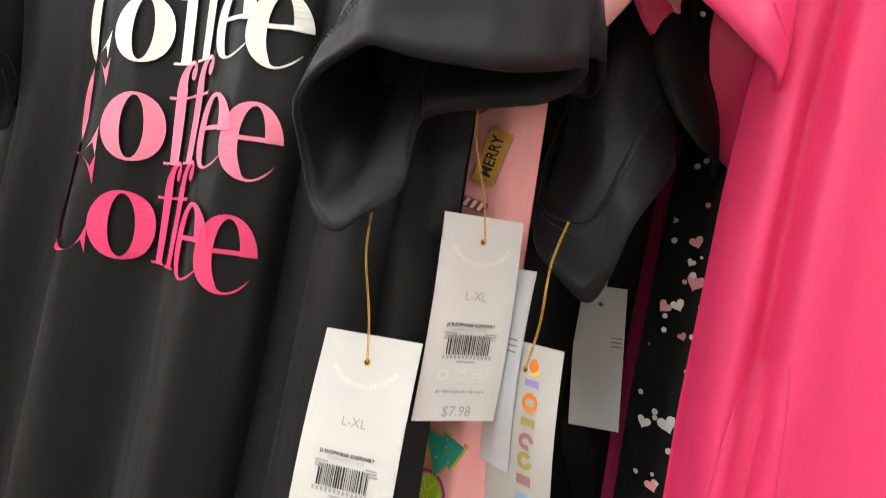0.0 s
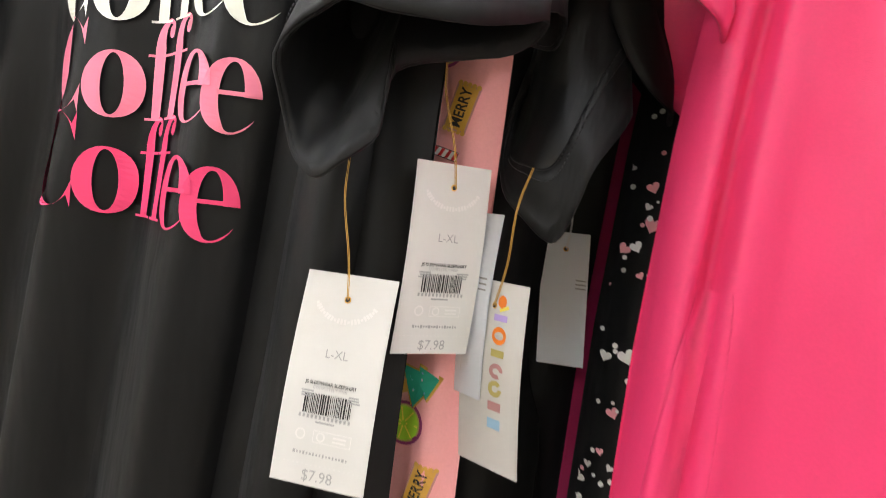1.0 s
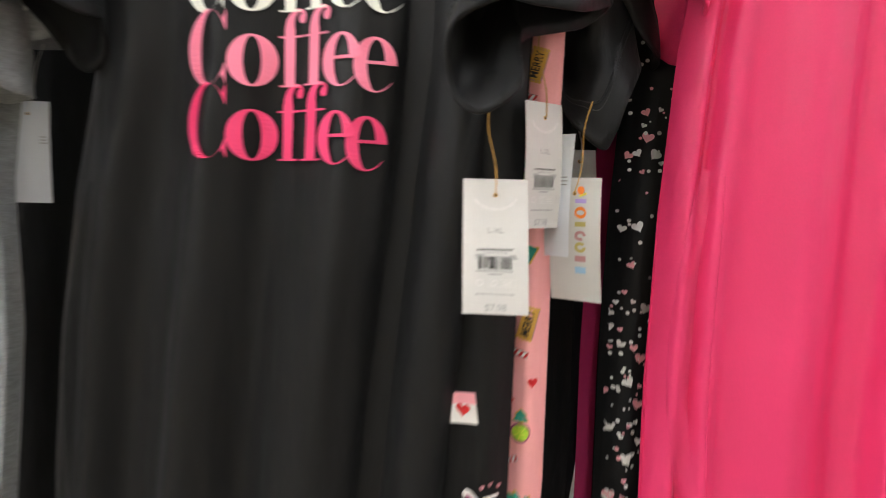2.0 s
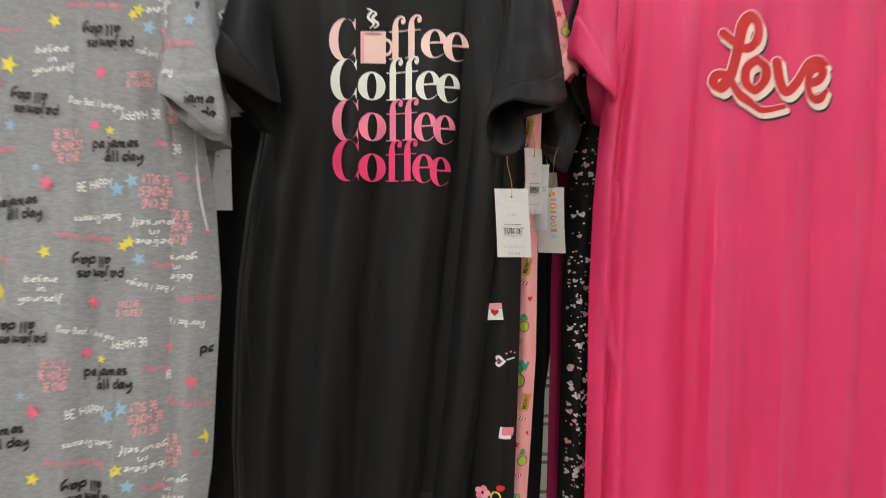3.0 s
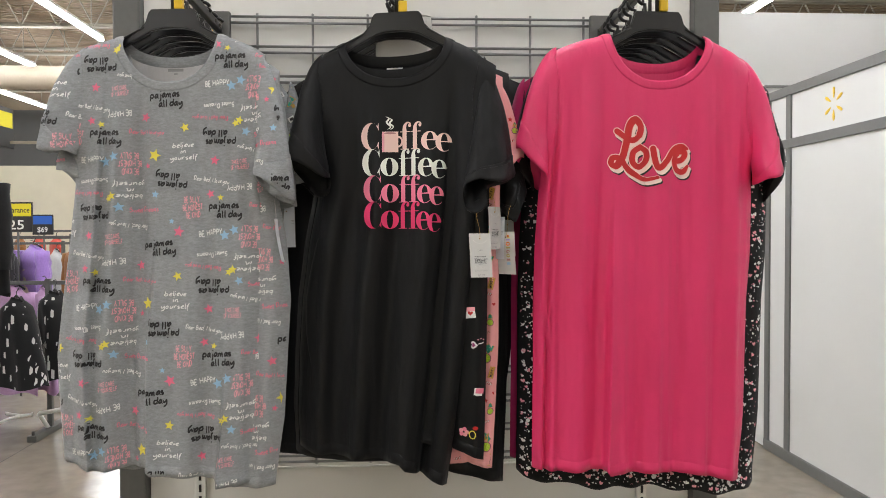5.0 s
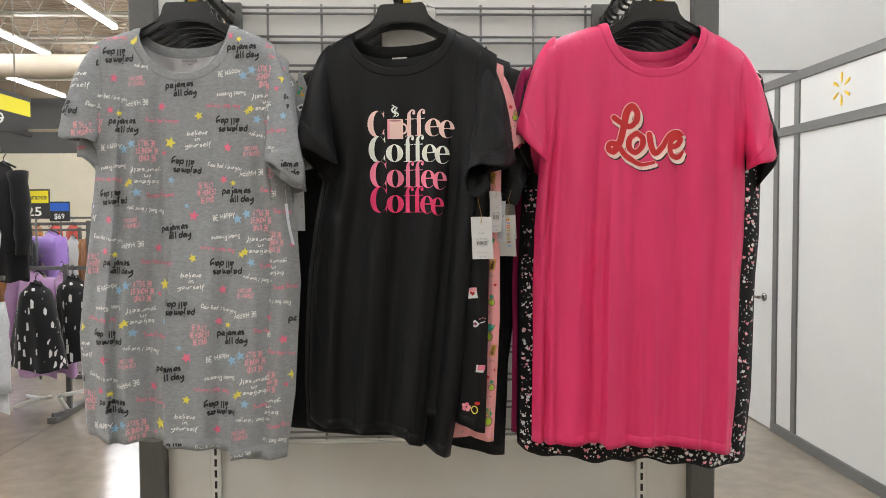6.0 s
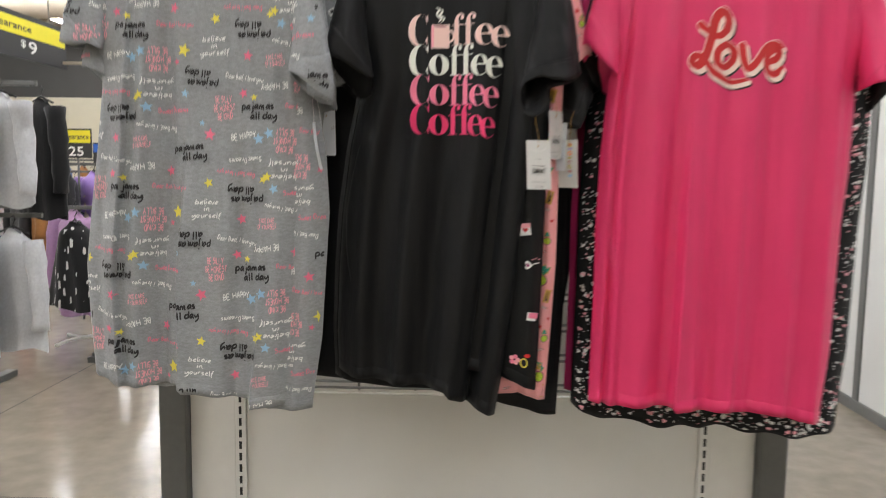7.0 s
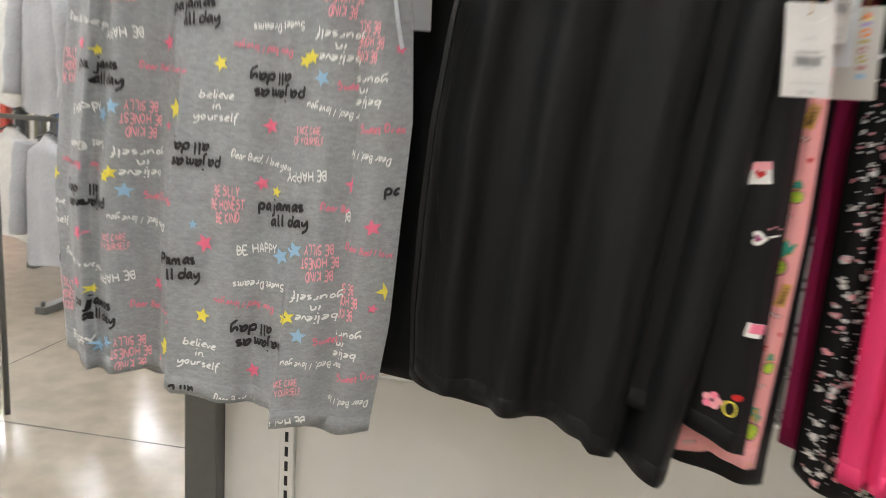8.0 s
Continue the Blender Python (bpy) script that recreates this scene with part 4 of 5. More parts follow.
# behind the grey shirt
G2 = follower(GS, 0.02, 0.028, -0.435, -0.20, -0.010, -0.004, 21)
G2L = Sleeve((-0.69, 1.868), (-0.800, 1.655), (-0.735, 1.628), (-0.71, 1.70), -0.39, -0.40, droop=0.02, seed=22)
G2R = Sleeve((-0.335, 1.86), (-0.285, 1.575), (-0.340, 1.60), (-0.335, 1.70), -0.44, -0.45, droop=0.02, seed=23)
g2 = nightshirt("heather grey phrase-print nightshirt hanging behind a matching one", G2, (G2L, G2R), GREY, GREY_IN, GROUP["g"], 60, 60)
pr = Prints()
phrase_pattern(pr, G2.front, G2.inside, -0.520, 1.74, (-0.40, -0.25, 0.95, 1.9))
phrase_pattern(pr, G2L.front, G2L.inside, -0.50, 1.74, (-0.84, -0.70, 1.5, 1.75))
pr.put(g2)
G3 = follower(GS, 0.03, 0.006, -0.385, -0.16, 0.0, -0.004, 24)
G3.right = [(z, x + (0.006 if z < 1.6 else 0.040)) for z, x in GS.right]
G3R = Sleeve((-0.300, 1.842), (-0.262, 1.62), (-0.315, 1.62), (-0.315, 1.72), -0.40, -0.40, seed=25)
g3 = nightshirt("grey nightshirt with small green and white holiday pictures", G3, (G3R,), GREY, GREY_IN, GROUP["g"], 50, 50)
pr = Prints(False)
for sf, ins, xs in ((G3.front, G3.inside, (-0.40, -0.36, -0.32, -0.285)), (G3R.front, G3R.inside, (-0.32, -0.295, -0.27))):
    for i, x in enumerate(xs):
        for j in range(9):
            z = 1.885 - 0.038 * j - 0.015 * (i % 2)
            if (i + j) % 3 == 0:
                tree(pr, x, z, 0.026, sf, ins, 20 * i)
            elif (i + j) % 3 == 1:
                pr.lay("white", moved(bar_shape(0.014, 0.012), 0, 0, 1, None, 30), x, z, sf, ins)
                pr.lay("black", moved(bar_shape(0.008, 0.006), 0, 0, 1, None, 30), x, z, sf, ins, 0.0016)
            else:
                lime_slice(pr, x, z, 0.017, sf, ins)
pr.put(g3)

# behind the black shirt
V2 = follower(BS, 0.02, 0.042, -0.482, -0.30, 0.0, -0.006, 31, ((0.72, 0.05, 0.012, 1.6, "v"), (0.92, 0.05, 0.008, 1.7, "r")))
V2.right, V2.d = [(0.98, 0.104), (1.12, 0.110), (1.28, 0.114), (1.46, 0.117), (1.59, 0.120), (1.87, 0.135)], 0.012
V2.left = [(z, x + (0.14 if z < 1.7 else 0.02)) for z, x in BS.left]
V2.hem = [(0, 1.09), (0.72, 1.063), (0.84, 1.055), (1, 1.040)]
V2R = Sleeve((0.100, 1.862), (0.172, 1.630), (0.105, 1.625), (0.10, 1.70), -0.50, -0.525, seed=32)
v2 = nightshirt("black valentine nightshirt with small keys, lockets and love notes", V2, (V2R,), BLACK, BLACK_IN, GROUP["b"], 70, 70)
pr = Prints()
F, I = V2.front, V2.inside


def note(x, z, ink, size):
    pr.lay("white", moved(bar_shape(1.0, 0.75), 0, 0, size, None, -8), x, z, F, I)
    pr.lay(ink, moved(bar_shape(0.8, 0.5), 0.06 * size, 0.10 * size, size, None, -8), x, z, F, I, 0.0016)


for x, z, sz in ((0.080, 1.347, 0.021),):
    pr.lay("white", moved(bar_shape(0.95, 0.8), 0, 0, sz, None, 8), x, z - 0.004, F, I)
    pr.lay("rose", moved(bar_shape(0.85, 0.4), 0, 0, sz, None, 8), x, z + 0.006, F, I, 0.0015)
    pr.lay("red", moved(heart_shape(), 0, 0, sz * 0.5), x, z - 0.002, F, I, 0.0018)
for x, z in ((0.097, 1.283),):
    pr.lay("white", moved(moved(heart_shape(), 0, 0, 0.016, None, 90), -0.010, -0.003), x, z, F, I)
    pr.lay("plum", moved(moved(heart_shape(), 0, 0, 0.008, None, 90), -0.011, -0.003), x, z, F, I, 0.0016)
    pr.lay("white", moved(bar_shape(0.024, 0.0022), 0.010, 0.0015, 1, None, 10), x, z, F, I, 0.0014)
    pr.lay("white", moved(bar_shape(0.0022, 0.007), 0.018, -0.001, 1, None, 10), x, z, F, I, 0.0014)
    for k in range(3):
        pr.lay("rose", moved(heart_shape(10), 0, 0, 0.0035), x - 0.002 + 0.006 * k, z + 0.008 + 0.002 * (k % 2), F, I)
for x, z in ((0.097, 1.183),):
    note(x, z, "mid", 0.021)
for x, z in ((0.066, 1.098),):
    for k in range(5):
        pr.lay(("rose", "mid")[k % 2], moved(disc_shape(8), 0, 0, 0.009), x + 0.006 * math.cos(k * 1.3), z + 0.006 * math.sin(k * 1.3), F, I, 0.0012 + 0.0001 * k)
    pr.lay("yellow", moved(ring(0.007, 0.009, 0.005, 0.007, 0, 0, 360, 18), 0.017, -0.004), x, z, F, I)
    pr.lay("red", moved(disc_shape(12, 0.006, 0.004), 0.023, 0.010), x, z, F, I)
pr.put(v2)
X2 = follower(BS, 0.04, 0.074, -0.470, -0.20, -0.006, -0.028, 41, ((0.80, 0.03, 0.008, 1.7, "v"), (0.94, 0.03, 0.006, 1.75, "r")))
X2.right, X2.d = [(0.98, 0.126), (1.12, 0.134), (1.28, 0.142), (1.46, 0.143), (1.59, 0.146), (1.87, 0.152)], 0.012
X2.left = [(z, x + (0.16 if z < 1.7 else 0.04)) for z, x in BS.left]
X2.hem = [(0, 1.032), (0.6, 1.022), (0.8, 1.026), (1, 1.014)]
X2R = Sleeve((0.135, 1.835), (0.198, 1.672), (0.150, 1.640), (0.14, 1.71), -0.47, -0.480, seed=42)
x2 = nightshirt("pale pink holiday nightshirt with limes, trees and gold tickets", X2, (X2R,), BABY_PINK, BABY_PINK, GROUP["b"], 70, 70)
pr = Prints(False)
holiday(pr, X2.front, X2.inside, 0.119, 1.431 + 0.187, 4, 3)
holiday(pr, X2R.front, X2R.inside, 0.172, 1.83, 3, 1)
pr.put(x2)
K2 = follower(BS, -0.015, 0.112, -0.415, -0.12, -0.026, -0.006, 51)
K2.right = [(0.92, 0.160), (1.12, 0.169), (1.28, 0.174), (1.42, 0.174), (1.455, 0.160), (1.60, 0.168), (1.87, 0.176)]
K2R = OpenSleeve((0.148, 1.862), (0.150, 1.665), -0.44, 0.022,
                 ((0.204, -0.485, 1.602), (0.191, -0.505, 1.570), (0.178, -0.512, 1.536), (0.160, -0.512, 1.547), (0.149, -0.505, 1.562),
                  (0.147, -0.484, 1.590), (0.155, -0.465, 1.612), (0.178, -0.462, 1.612)), seed=52, bow=0.006)
k2 = nightshirt("plain black nightshirt hanging low behind the pink one", K2, (K2R,), BLACK, BLACK_IN, GROUP["b"], 60, 60)
# sides drawn extra wide: black cloth stands in for shade on the grid
K3 = follower(BS, -0.062, 0.118, -0.365, -0.12, -0.030, -0.006, 55)
K3.left = [(0.90, -0.395), (1.30, -0.410), (1.60, -0.395), (1.88, -0.320)]
K3L = Sleeve((-0.245, 1.85), (-0.292, 1.64), (-0.215, 1.60), (-0.225, 1.69), -0.36, -0.39, droop=0.03, seed=56)
nightshirt("plain black nightshirt near the back of the rail", K3, (K3L,), BLACK, BLACK_IN, GROUP["b"], 40, 40)

# behind the pink shirt
F2 = follower(PS, -0.022, 0.046, -0.462, -0.02, -0.048, -0.006, 61, ((0.15, 0.05, 0.018, 1.4, "v"), (0.33, 0.06, 0.022, 1.3, "r"), (0.55, 0.06, 0.02, 1.3, "v"), (0.8, 0.06, 0.02, 1.4, "r"), (0.03, 0.03, 0.01, 1.7, "r")))
F2.hem = [(k / 40, 0.968 - 0.034 * k / 40 + 0.0035 * math.sin(0.9 * k) + 0.022 * (abs(k / 20 - 1) ** 14)) for k in range(41)]
F2L = Sleeve((0.25, 1.868), (0.178, 1.66), (0.225, 1.60), (0.225, 1.70), -0.44, -0.45, seed=62)
F2R = Sleeve((0.70, 1.858), (0.782, 1.655), (0.735, 1.575), (0.735, 1.70), -0.44, -0.445, droop=0.03, seed=63)
f2 = nightshirt("black nightshirt scattered with small white and pink hearts", F2, (F2L, F2R), BLACK, BLACK_IN, GROUP["p"], 80, 80)
pr = Prints(False)
hearts(pr, F2.front, F2.inside, (0.18, 0.27, 0.9, 1.85), 170, 1)
hearts(pr, F2.front, F2.inside, (0.66, 0.76, 0.9, 1.85), 140, 2)
hearts(pr, F2.front, F2.inside, (0.27, 0.68, 0.9, 1.04), 110, 3)
hearts(pr, F2.front, F2.inside, (0.38, 0.62, 1.78, 1.93), 14, 6)
hearts(pr, F2L.front, F2L.inside, (0.16, 0.25, 1.58, 1.88), 14, 4)
hearts(pr, F2R.front, F2R.inside, (0.70, 0.80, 1.58, 1.88), 14, 5)
pr.put(f2)
M2 = follower(PS, -0.030, 0.02, -0.415, 0.0, -0.012, -0.006, 71)
M2L = Sleeve((0.215, 1.855), (0.172, 1.70), (0.205, 1.64), (0.20, 1.71), -0.39, -0.40, seed=72)
nightshirt("berry pink nightshirt in shade behind the heart print", M2, (M2L,), SHADED_BERRY, SHADED_BERRY, GROUP["p"], 40, 40)
F3 = follower(PS, 0.0, 0.045, -0.35, 0.0, -0.03, -0.004, 75)
F3R = Sleeve((0.715, 1.85), (0.778, 1.62), (0.735, 1.55), (0.735, 1.70), -0.34, -0.35, droop=0.03, seed=76)
f3 = nightshirt("black heart-print nightshirt at the back of the rail", F3, (F3R,), BLACK, BLACK_IN, GROUP["p"], 40, 40)
pr = Prints(False)
hearts(pr, F3.front, F3.inside, (0.66, 0.76, 0.95, 1.8), 40, 8)
hearts(pr, F3R.front, F3R.inside, (0.71, 0.80, 1.55, 1.85), 12, 9)
pr.put(f3)


# ---- hangers and rails ----
def hanger(cx, y, z, tilt=0.0, clip=True):
    t = thing("hanger", (cx, y, z), "black plastic clothes hanger hooked over the rail", "hanger", "black hangers")
    half = [(0.046, 0.0), (0.052, -0.007), (0.058, -0.026), (0.072, -0.041), (0.095, -0.054), (0.120, -0.067), (0.146, -0.084), (0.150, -0.094), (0.140, -0.096), (0.116, -0.084), (0.092, -0.071), (0.068, -0.058), (0.046, -0.046), (0.024, -0.041)]
    rim = half + [(0.0, -0.040)] + [(-x, b) for x, b in reversed(half)]
    bm = bmesh.new()
    vs = [bm.verts.new((cx + a, y - 0.006 + tilt * a, z + b)) for a, b in rim]
    f = bm.faces.new(vs)
    r = bmesh.ops.extrude_face_region(bm, geom=[f])
    bmesh.ops.translate(bm, verts=[v for v in r["geom"] if isinstance(v, bmesh.types.BMVert)], vec=(0, 0.012, 0))
    bmesh.ops.recalc_face_normals(bm, faces=bm.faces)
    bmesh.ops.bevel(bm, geom=[e for e in bm.edges if abs(e.verts[0].co.y - e.verts[1].co.y) < 0.01], offset=0.0022, segments=2, affect="EDGES")
    body = part("body", bm, PLASTIC, t, flat=True)
    for sgn in (-1, 1):
        bm = bmesh.new()
        tube(bm, [(cx + sgn * (0.060 + 0.012 * k), y - 0.0075 + tilt * sgn * 0.08, z - 0.037 - 0.0064 * k) for k in range(8)], 0.002, 6)
        part("ridge", bm, PLASTIC, body)
    hook = [(cx, y, z - 0.01), (cx, y, z + 0.035)] + [(cx - 0.019 * math.sin(a), y, z + 0.068 - 0.021 * math.cos(a)) for a in (math.radians(q) for q in range(0, 260, 20))]
    part("hook", tube(bmesh.new(), hook, 0.0042, 8), PLASTIC, t)
    if clip:
        part("size_clip", boxed((cx + 0.004, y - 0.009, z + 0.0), (cx + 0.022, y + 0.009, z + 0.024), 0.003), YELLOW_PLASTIC, t, "yellow size clip", flat=True)
    return t


def rail(x):
    t = thing("display_rail", (x, -0.005, 2.06), "black straight display arm hooked on the wire grid", "display arm", "display arms")
    part("arm", boxed((x - 0.008, -0.56, 2.042), (x + 0.008, -0.012, 2.064), 0.003), PLASTIC, t, flat=True)
    part("bracket", boxed((x - 0.028, -0.030, 2.020), (x + 0.028, -0.011, 2.100), 0.004), STEEL, t, flat=True)
    part("end_stop", boxed((x - 0.010, -0.568, 2.040), (x + 0.010, -0.560, 2.085), 0.002), PLASTIC, t, flat=True)
    for y in (-0.06, -0.10):
        part("rivet", tube(bmesh.new(), [(x - 0.0105, y, 2.053), (x + 0.0105, y, 2.053)], 0.006, 10), CHROME, t)


for x, y0, z0, slope in ((-0.540, -0.440, 1.984, -0.12), (-0.068, -0.464, 1.976, -0.24), (0.485, -0.486, 1.978, 0.06)):
    rail(x)
    for k in range(9):
        hanger(x + 0.004 * ((k * 7) % 3 - 1) * (k > 0), y0 + 0.046 * k, z0 - 0.004 * (k > 0), slope * (1 if k == 0 else 0.6), k != 1)
# pale display form seen behind the black shirt's collar
bm = bmesh.new()
box(bm, (-0.115, -0.40, 1.86), (0.01, -0.385, 1.99), 0.012)
solid("size_card", bm, CARD, "cream card panel between the hangers", "card", flat=True)


# ---- price tags ----
def price_tag(tl, u, down, w, h, cord_to, kind, label, cord_mat, hole=True):
    """A card from its top left corner along u and down, with what is printed on it."""
    u, d = Vector(u).normalized(), Vector(down).normalized()
    n_ = u.cross(d).normalized()
    if n_.y > 0:
        n_ = -n_
    o = Vector(tl)
    t = thing("price_tag", o + u * w / 2, label, "price tag", "price tags")
    bm = bmesh.new()
    r = 0.0018
    rim = []
    for cx, cz, a0 in ((r, r, 180), (w - r, r, 270), (w - r, h - r, 0), (r, h - r, 90)):
        for k in range(4):
            a = math.radians(a0 + 30 * k)
            rim.append((cx + r * math.cos(a), cz + r * math.sin(a)))
    bend = lambda b: 0.0022 * math.sin(math.pi * b / h)
    at = lambda a, b, lift=0.0: o + u * a + d * b + n_ * (lift + bend(b))
    rows = 8
    grids = []
    for side in (0.0, -0.0006):
        vs = [[bm.verts.new(at(w * i / 4, h * j / rows, side)) for i in range(5)] for j in range(rows + 1)]
        for j in range(rows):
            for i in range(4):
                bm.faces.new((vs[j][i], vs[j][i + 1], vs[j + 1][i + 1], vs[j + 1][i]))
        grids.append(vs)
    bmesh.ops.recalc_face_normals(bm, faces=bm.faces)
    card = part("card", bm, CARD_BACK if kind == "back" else CARD, t, flat=True)
    hx, hz = w * 0.5, h * 0.125
    if hole:
        v, f = disc_shape(16)
        bm = bmesh.new()
        vs = [bm.verts.new(at(hx + a * 0.0032, hz + b * 0.0032, 0.0004)) for a, b in v]
        for q in f:
            bm.faces.new([vs[i] for i in q])
        part("eyelet", bm, INK["gold"], card, flat=True)
        bm = bmesh.new()
        vs = [bm.verts.new(at(hx + a * 0.0021, hz + b * 0.0021, 0.0006)) for a, b in v]
        for q in f:
            bm.faces.new([vs[i] for i in q])
        part("hole", bm, SLOT, t, flat=True)
    if cord_to is not None:
        a, b = at(hx, hz, 0.0012), Vector(cord_to)
        m1, m2 = a.lerp(b, 0.3) + Vector((0.001, -0.002, 0)), a.lerp(b, 0.7) + Vector((-0.002, 0.0, 0.0))
        pts = catmull([tuple(a), tuple(m1), tuple(m2), tuple(b)], 6)
        bm = tube(bmesh.new(), pts, 0.00022, 6)
        tube(bm, [(x + 0.0006, y, z) for x, y, z in pts], 0.00022, 6)
        part("cord", bm, cord_mat, t)
    ink = {}

    def draw(name, shape, a, b):
        v, f = ink.setdefault(name, ([], []))
        k = len(v)
        v.extend(at(a + x, b - z, 0.00035) for x, z in shape[0])
        f.extend(tuple(i + k for i in q) for q in shape[1])

    rng = random.Random(int(h * 1e5) + len(label))
    if kind == "price":
        for k in range(22):
            a = math.radians(205 + 130 * k / 21)
            draw("pale", moved(bar_shape(0.0011, 0.0022 if k % 4 else 0.0012), 0, 0, 1, None, math.degrees(a) + 90), w / 2 + 0.0150 * math.cos(a), h * 0.10 - 0.0135 * math.sin(a) * 0.9)
        draw("grey", moved(words("L-XL", 0, 0.0), 0, 0, 0.0054), w / 2, h * 0.395)
        draw("black", moved(words("JS SLEEPWEAR SLEEPSHIRT", 0, 0.02), 0, 0, 0.00205), w / 2, h * 0.535)
        draw("grey", moved(words("COMPLETELY PINK", 0, 0), 0, 0, 0.0019), w / 2, h * 0.557)
        for k in range(6):
            draw("grey", bar_shape(0.0045 + 0.002 * rng.random(), 0.0007), w * (0.26 + 0.5 * (k % 2)), h * (0.575 + 0.012 * (k // 2)))
        x = w * 0.24
        while x < w * 0.75:
            bw = rng.choice((0.00025, 0.0004, 0.0006, 0.0008))
            draw("black", ([(x, -0.0042), (x + bw, -0.0042), (x + bw, 0.0042), (x, 0.0042)], [(0, 1, 2, 3)]), 0, h * 0.63)
            x += bw + rng.choice((0.0003, 0.00045, 0.0006))
        for k in range(13):
            draw("grey", bar_shape(0.0010, 0.0015), w * 0.22 + 0.0019 * k, h * 0.69)
        draw("grey", bar_shape(0.009, 0.0007), w / 2, h * 0.712)
        draw("pale", ring(0.0024, 0.0024, 0.0017, 0.0017, 0, 0, 360, 14), w * 0.26, h * 0.775)
        for a, b, c, e in ((0.40, 0.750, 0.80, 0.751), (0.40, 0.802, 0.80, 0.803)):
            draw("pale", bar_shape(w * 0.40, 0.0003), w * 0.60, h * b)
        for a in (0.40, 0.80):
            draw("pale", bar_shape(0.0003, h * 0.053), w * a, h * 0.776)
        draw("pale", ring(0.002, 0.002, 0.0014, 0.0014, 0, 0, 360, 12), w * 0.48, h * 0.776)
        for k in range(2):
            draw("pale", bar_shape(0.006, 0.0007), w * 0.68, h * (0.768 + 0.018 * k))
        for k in range(17):
            draw("grey", bar_shape(0.0006 + 0.0007 * rng.random(), 0.0009 + 0.0005 * (k % 3 == 0)), w * (0.22 + 0.035 * k), h * 0.857)
        for k in range(20):
            draw("pale", bar_shape(0.0009, 0.0002), w * (0.03 + 0.0495 * k), h * 0.905)
        draw("grey", moved(words("$7.98", 0, 0), 0, 0, 0.0064), w / 2, h * 0.955)
    elif kind == "brand":
        draw("orange", disc_shape(12, 0.0028, 0.003), w * 0.62, h * 0.10)
        draw("yellow", moved(bar_shape(0.006, 0.0016), 0, 0, 1, None, 20), w * 0.66, h * 0.135)
        for k, (c, blob) in enumerate((("lilac", bar_shape(0.0085, 0.0030)), ("orange", ring(0.0046, 0.0042, 0.0030, 0.0018, 0, 0, 360, 18)), ("olive", bar_shape(0.0085, 0.0034)), ("tan", ring(0.0045, 0.0036, 0.0022, 0.0014, 0, 0, 300, 16)),
                                       ("olive", ring(0.0045, 0.0038, 0.0020, 0.0016, 0, 40, 360, 16)), ("tan", bar_shape(0.0085, 0.0042)), ("blue", bar_shape(0.0085, 0.0048)))):
            draw(c, blob, w * 0.62, h * (0.185 + 0.093 * k))
    elif kind == "back":
        for k in range(3):
            draw("grey", bar_shape(0.006, 0.0008), w * 0.85, h * (0.35 + 0.03 * k))
    for name, (v, f) in ink.items():
        me = bpy.data.meshes.new("print")
        me.from_pydata([tuple(p - t.location) for p in v], [], f)
        me.materials.append(INK[name])
        ob = new(name + "_print", me)
        ob.parent = card
    return t


W, H = 0.0430, 0.0905
price_tag((0.0755, -0.5540, 1.5090), (0.998, -0.05, 0.0), (0.02, -0.25, -0.968), W, H, (0.091, -0.560, 1.560), "price", "white card price tag with L-XL size and barcode on a cord", STRING)
price_tag((0.1165, -0.5415, 1.5635), (0.70, 0.71, 0.0), (-0.01, -0.08, -0.997), W * 0.93, H * 0.97, (0.124, -0.540, 1.612), "price", "white card price tag hanging in front of the pink shirt", STRING)
price_tag((0.1240, -0.4930, 1.5430), (0.75, -0.66, 0.0), (-0.02, 0.0, -1), 0.040, 0.088, None, "back", "bluish white back of a second price tag", STRING, False)
price_tag((0.1390, -0.5090, 1.5120), (0.81, -0.58, 0.0), (0.045, 0.03, -1), W * 0.93, 0.0885, (0.165, -0.520, 1.566), "brand", "white card tag with a column of coloured shapes", STRING)
price_tag((-0.3300, -0.462, 1.5400), (0.35, -0.94, 0.0), (0.16, 0.0, -1), 0.038, 0.0905, (-0.322, -0.480, 1.60), "back", "white card tag hanging below the grey sleeve", STRING_WHITE)
price_tag((-0.3320, -0.395, 1.5700), (0.95, 0.2, 0.0), (0.02, 0.0, -1), 0.036, 0.0905, (-0.30, -0.39, 1.62), "back", "white card tag in shade behind the grey shirt", STRING_WHITE)
price_tag((0.7290, -0.452, 1.5620), (0.30, 0.95, 0.0), (-0.09, 0.0, -1), 0.040, 0.0905, (0.735, -0.44, 1.62), "back", "white card tag at the pink shirt's side", STRING_WHITE)
price_tag((0.1600, -0.410, 1.5380), (1.0, 0.05, 0.0), (0.06, 0.0, -1), 0.028, 0.0800, (0.175, -0.39, 1.58), "back", "white card tag in shade between the rails", STRING_WHITE)

# ---- the clothing department behind, on the aisle side ----
def far_cloth(name, colour, **k):
    return cloth(name, colour, scale=(60.0, 7.0), vary=0.15, bump=0.4, bump_scale=160.0, **k)


FLEECE = far_cloth("pale_grey_fleece", (0.46, 0.47, 0.49), sheen=0.4)
FLEECE_B = far_cloth("mid_grey_fleece", (0.38, 0.39, 0.41), sheen=0.4)
BLACK_KNIT = far_cloth("black_knit", (0.010, 0.010, 0.011))
LILAC = far_cloth("lilac_puffer", (0.36, 0.22, 0.62), rough=0.4)
LILAC_KNIT = far_cloth("lilac_tie_dye", (0.46, 0.28, 0.48))
CHARCOAL = far_cloth("charcoal_wool", (0.025, 0.025, 0.027))
TAN = far_cloth("tan_suede", (0.32, 0.14, 0.045))
CREAM = far_cloth("cream_fleece", (0.62, 0.54, 0.42))
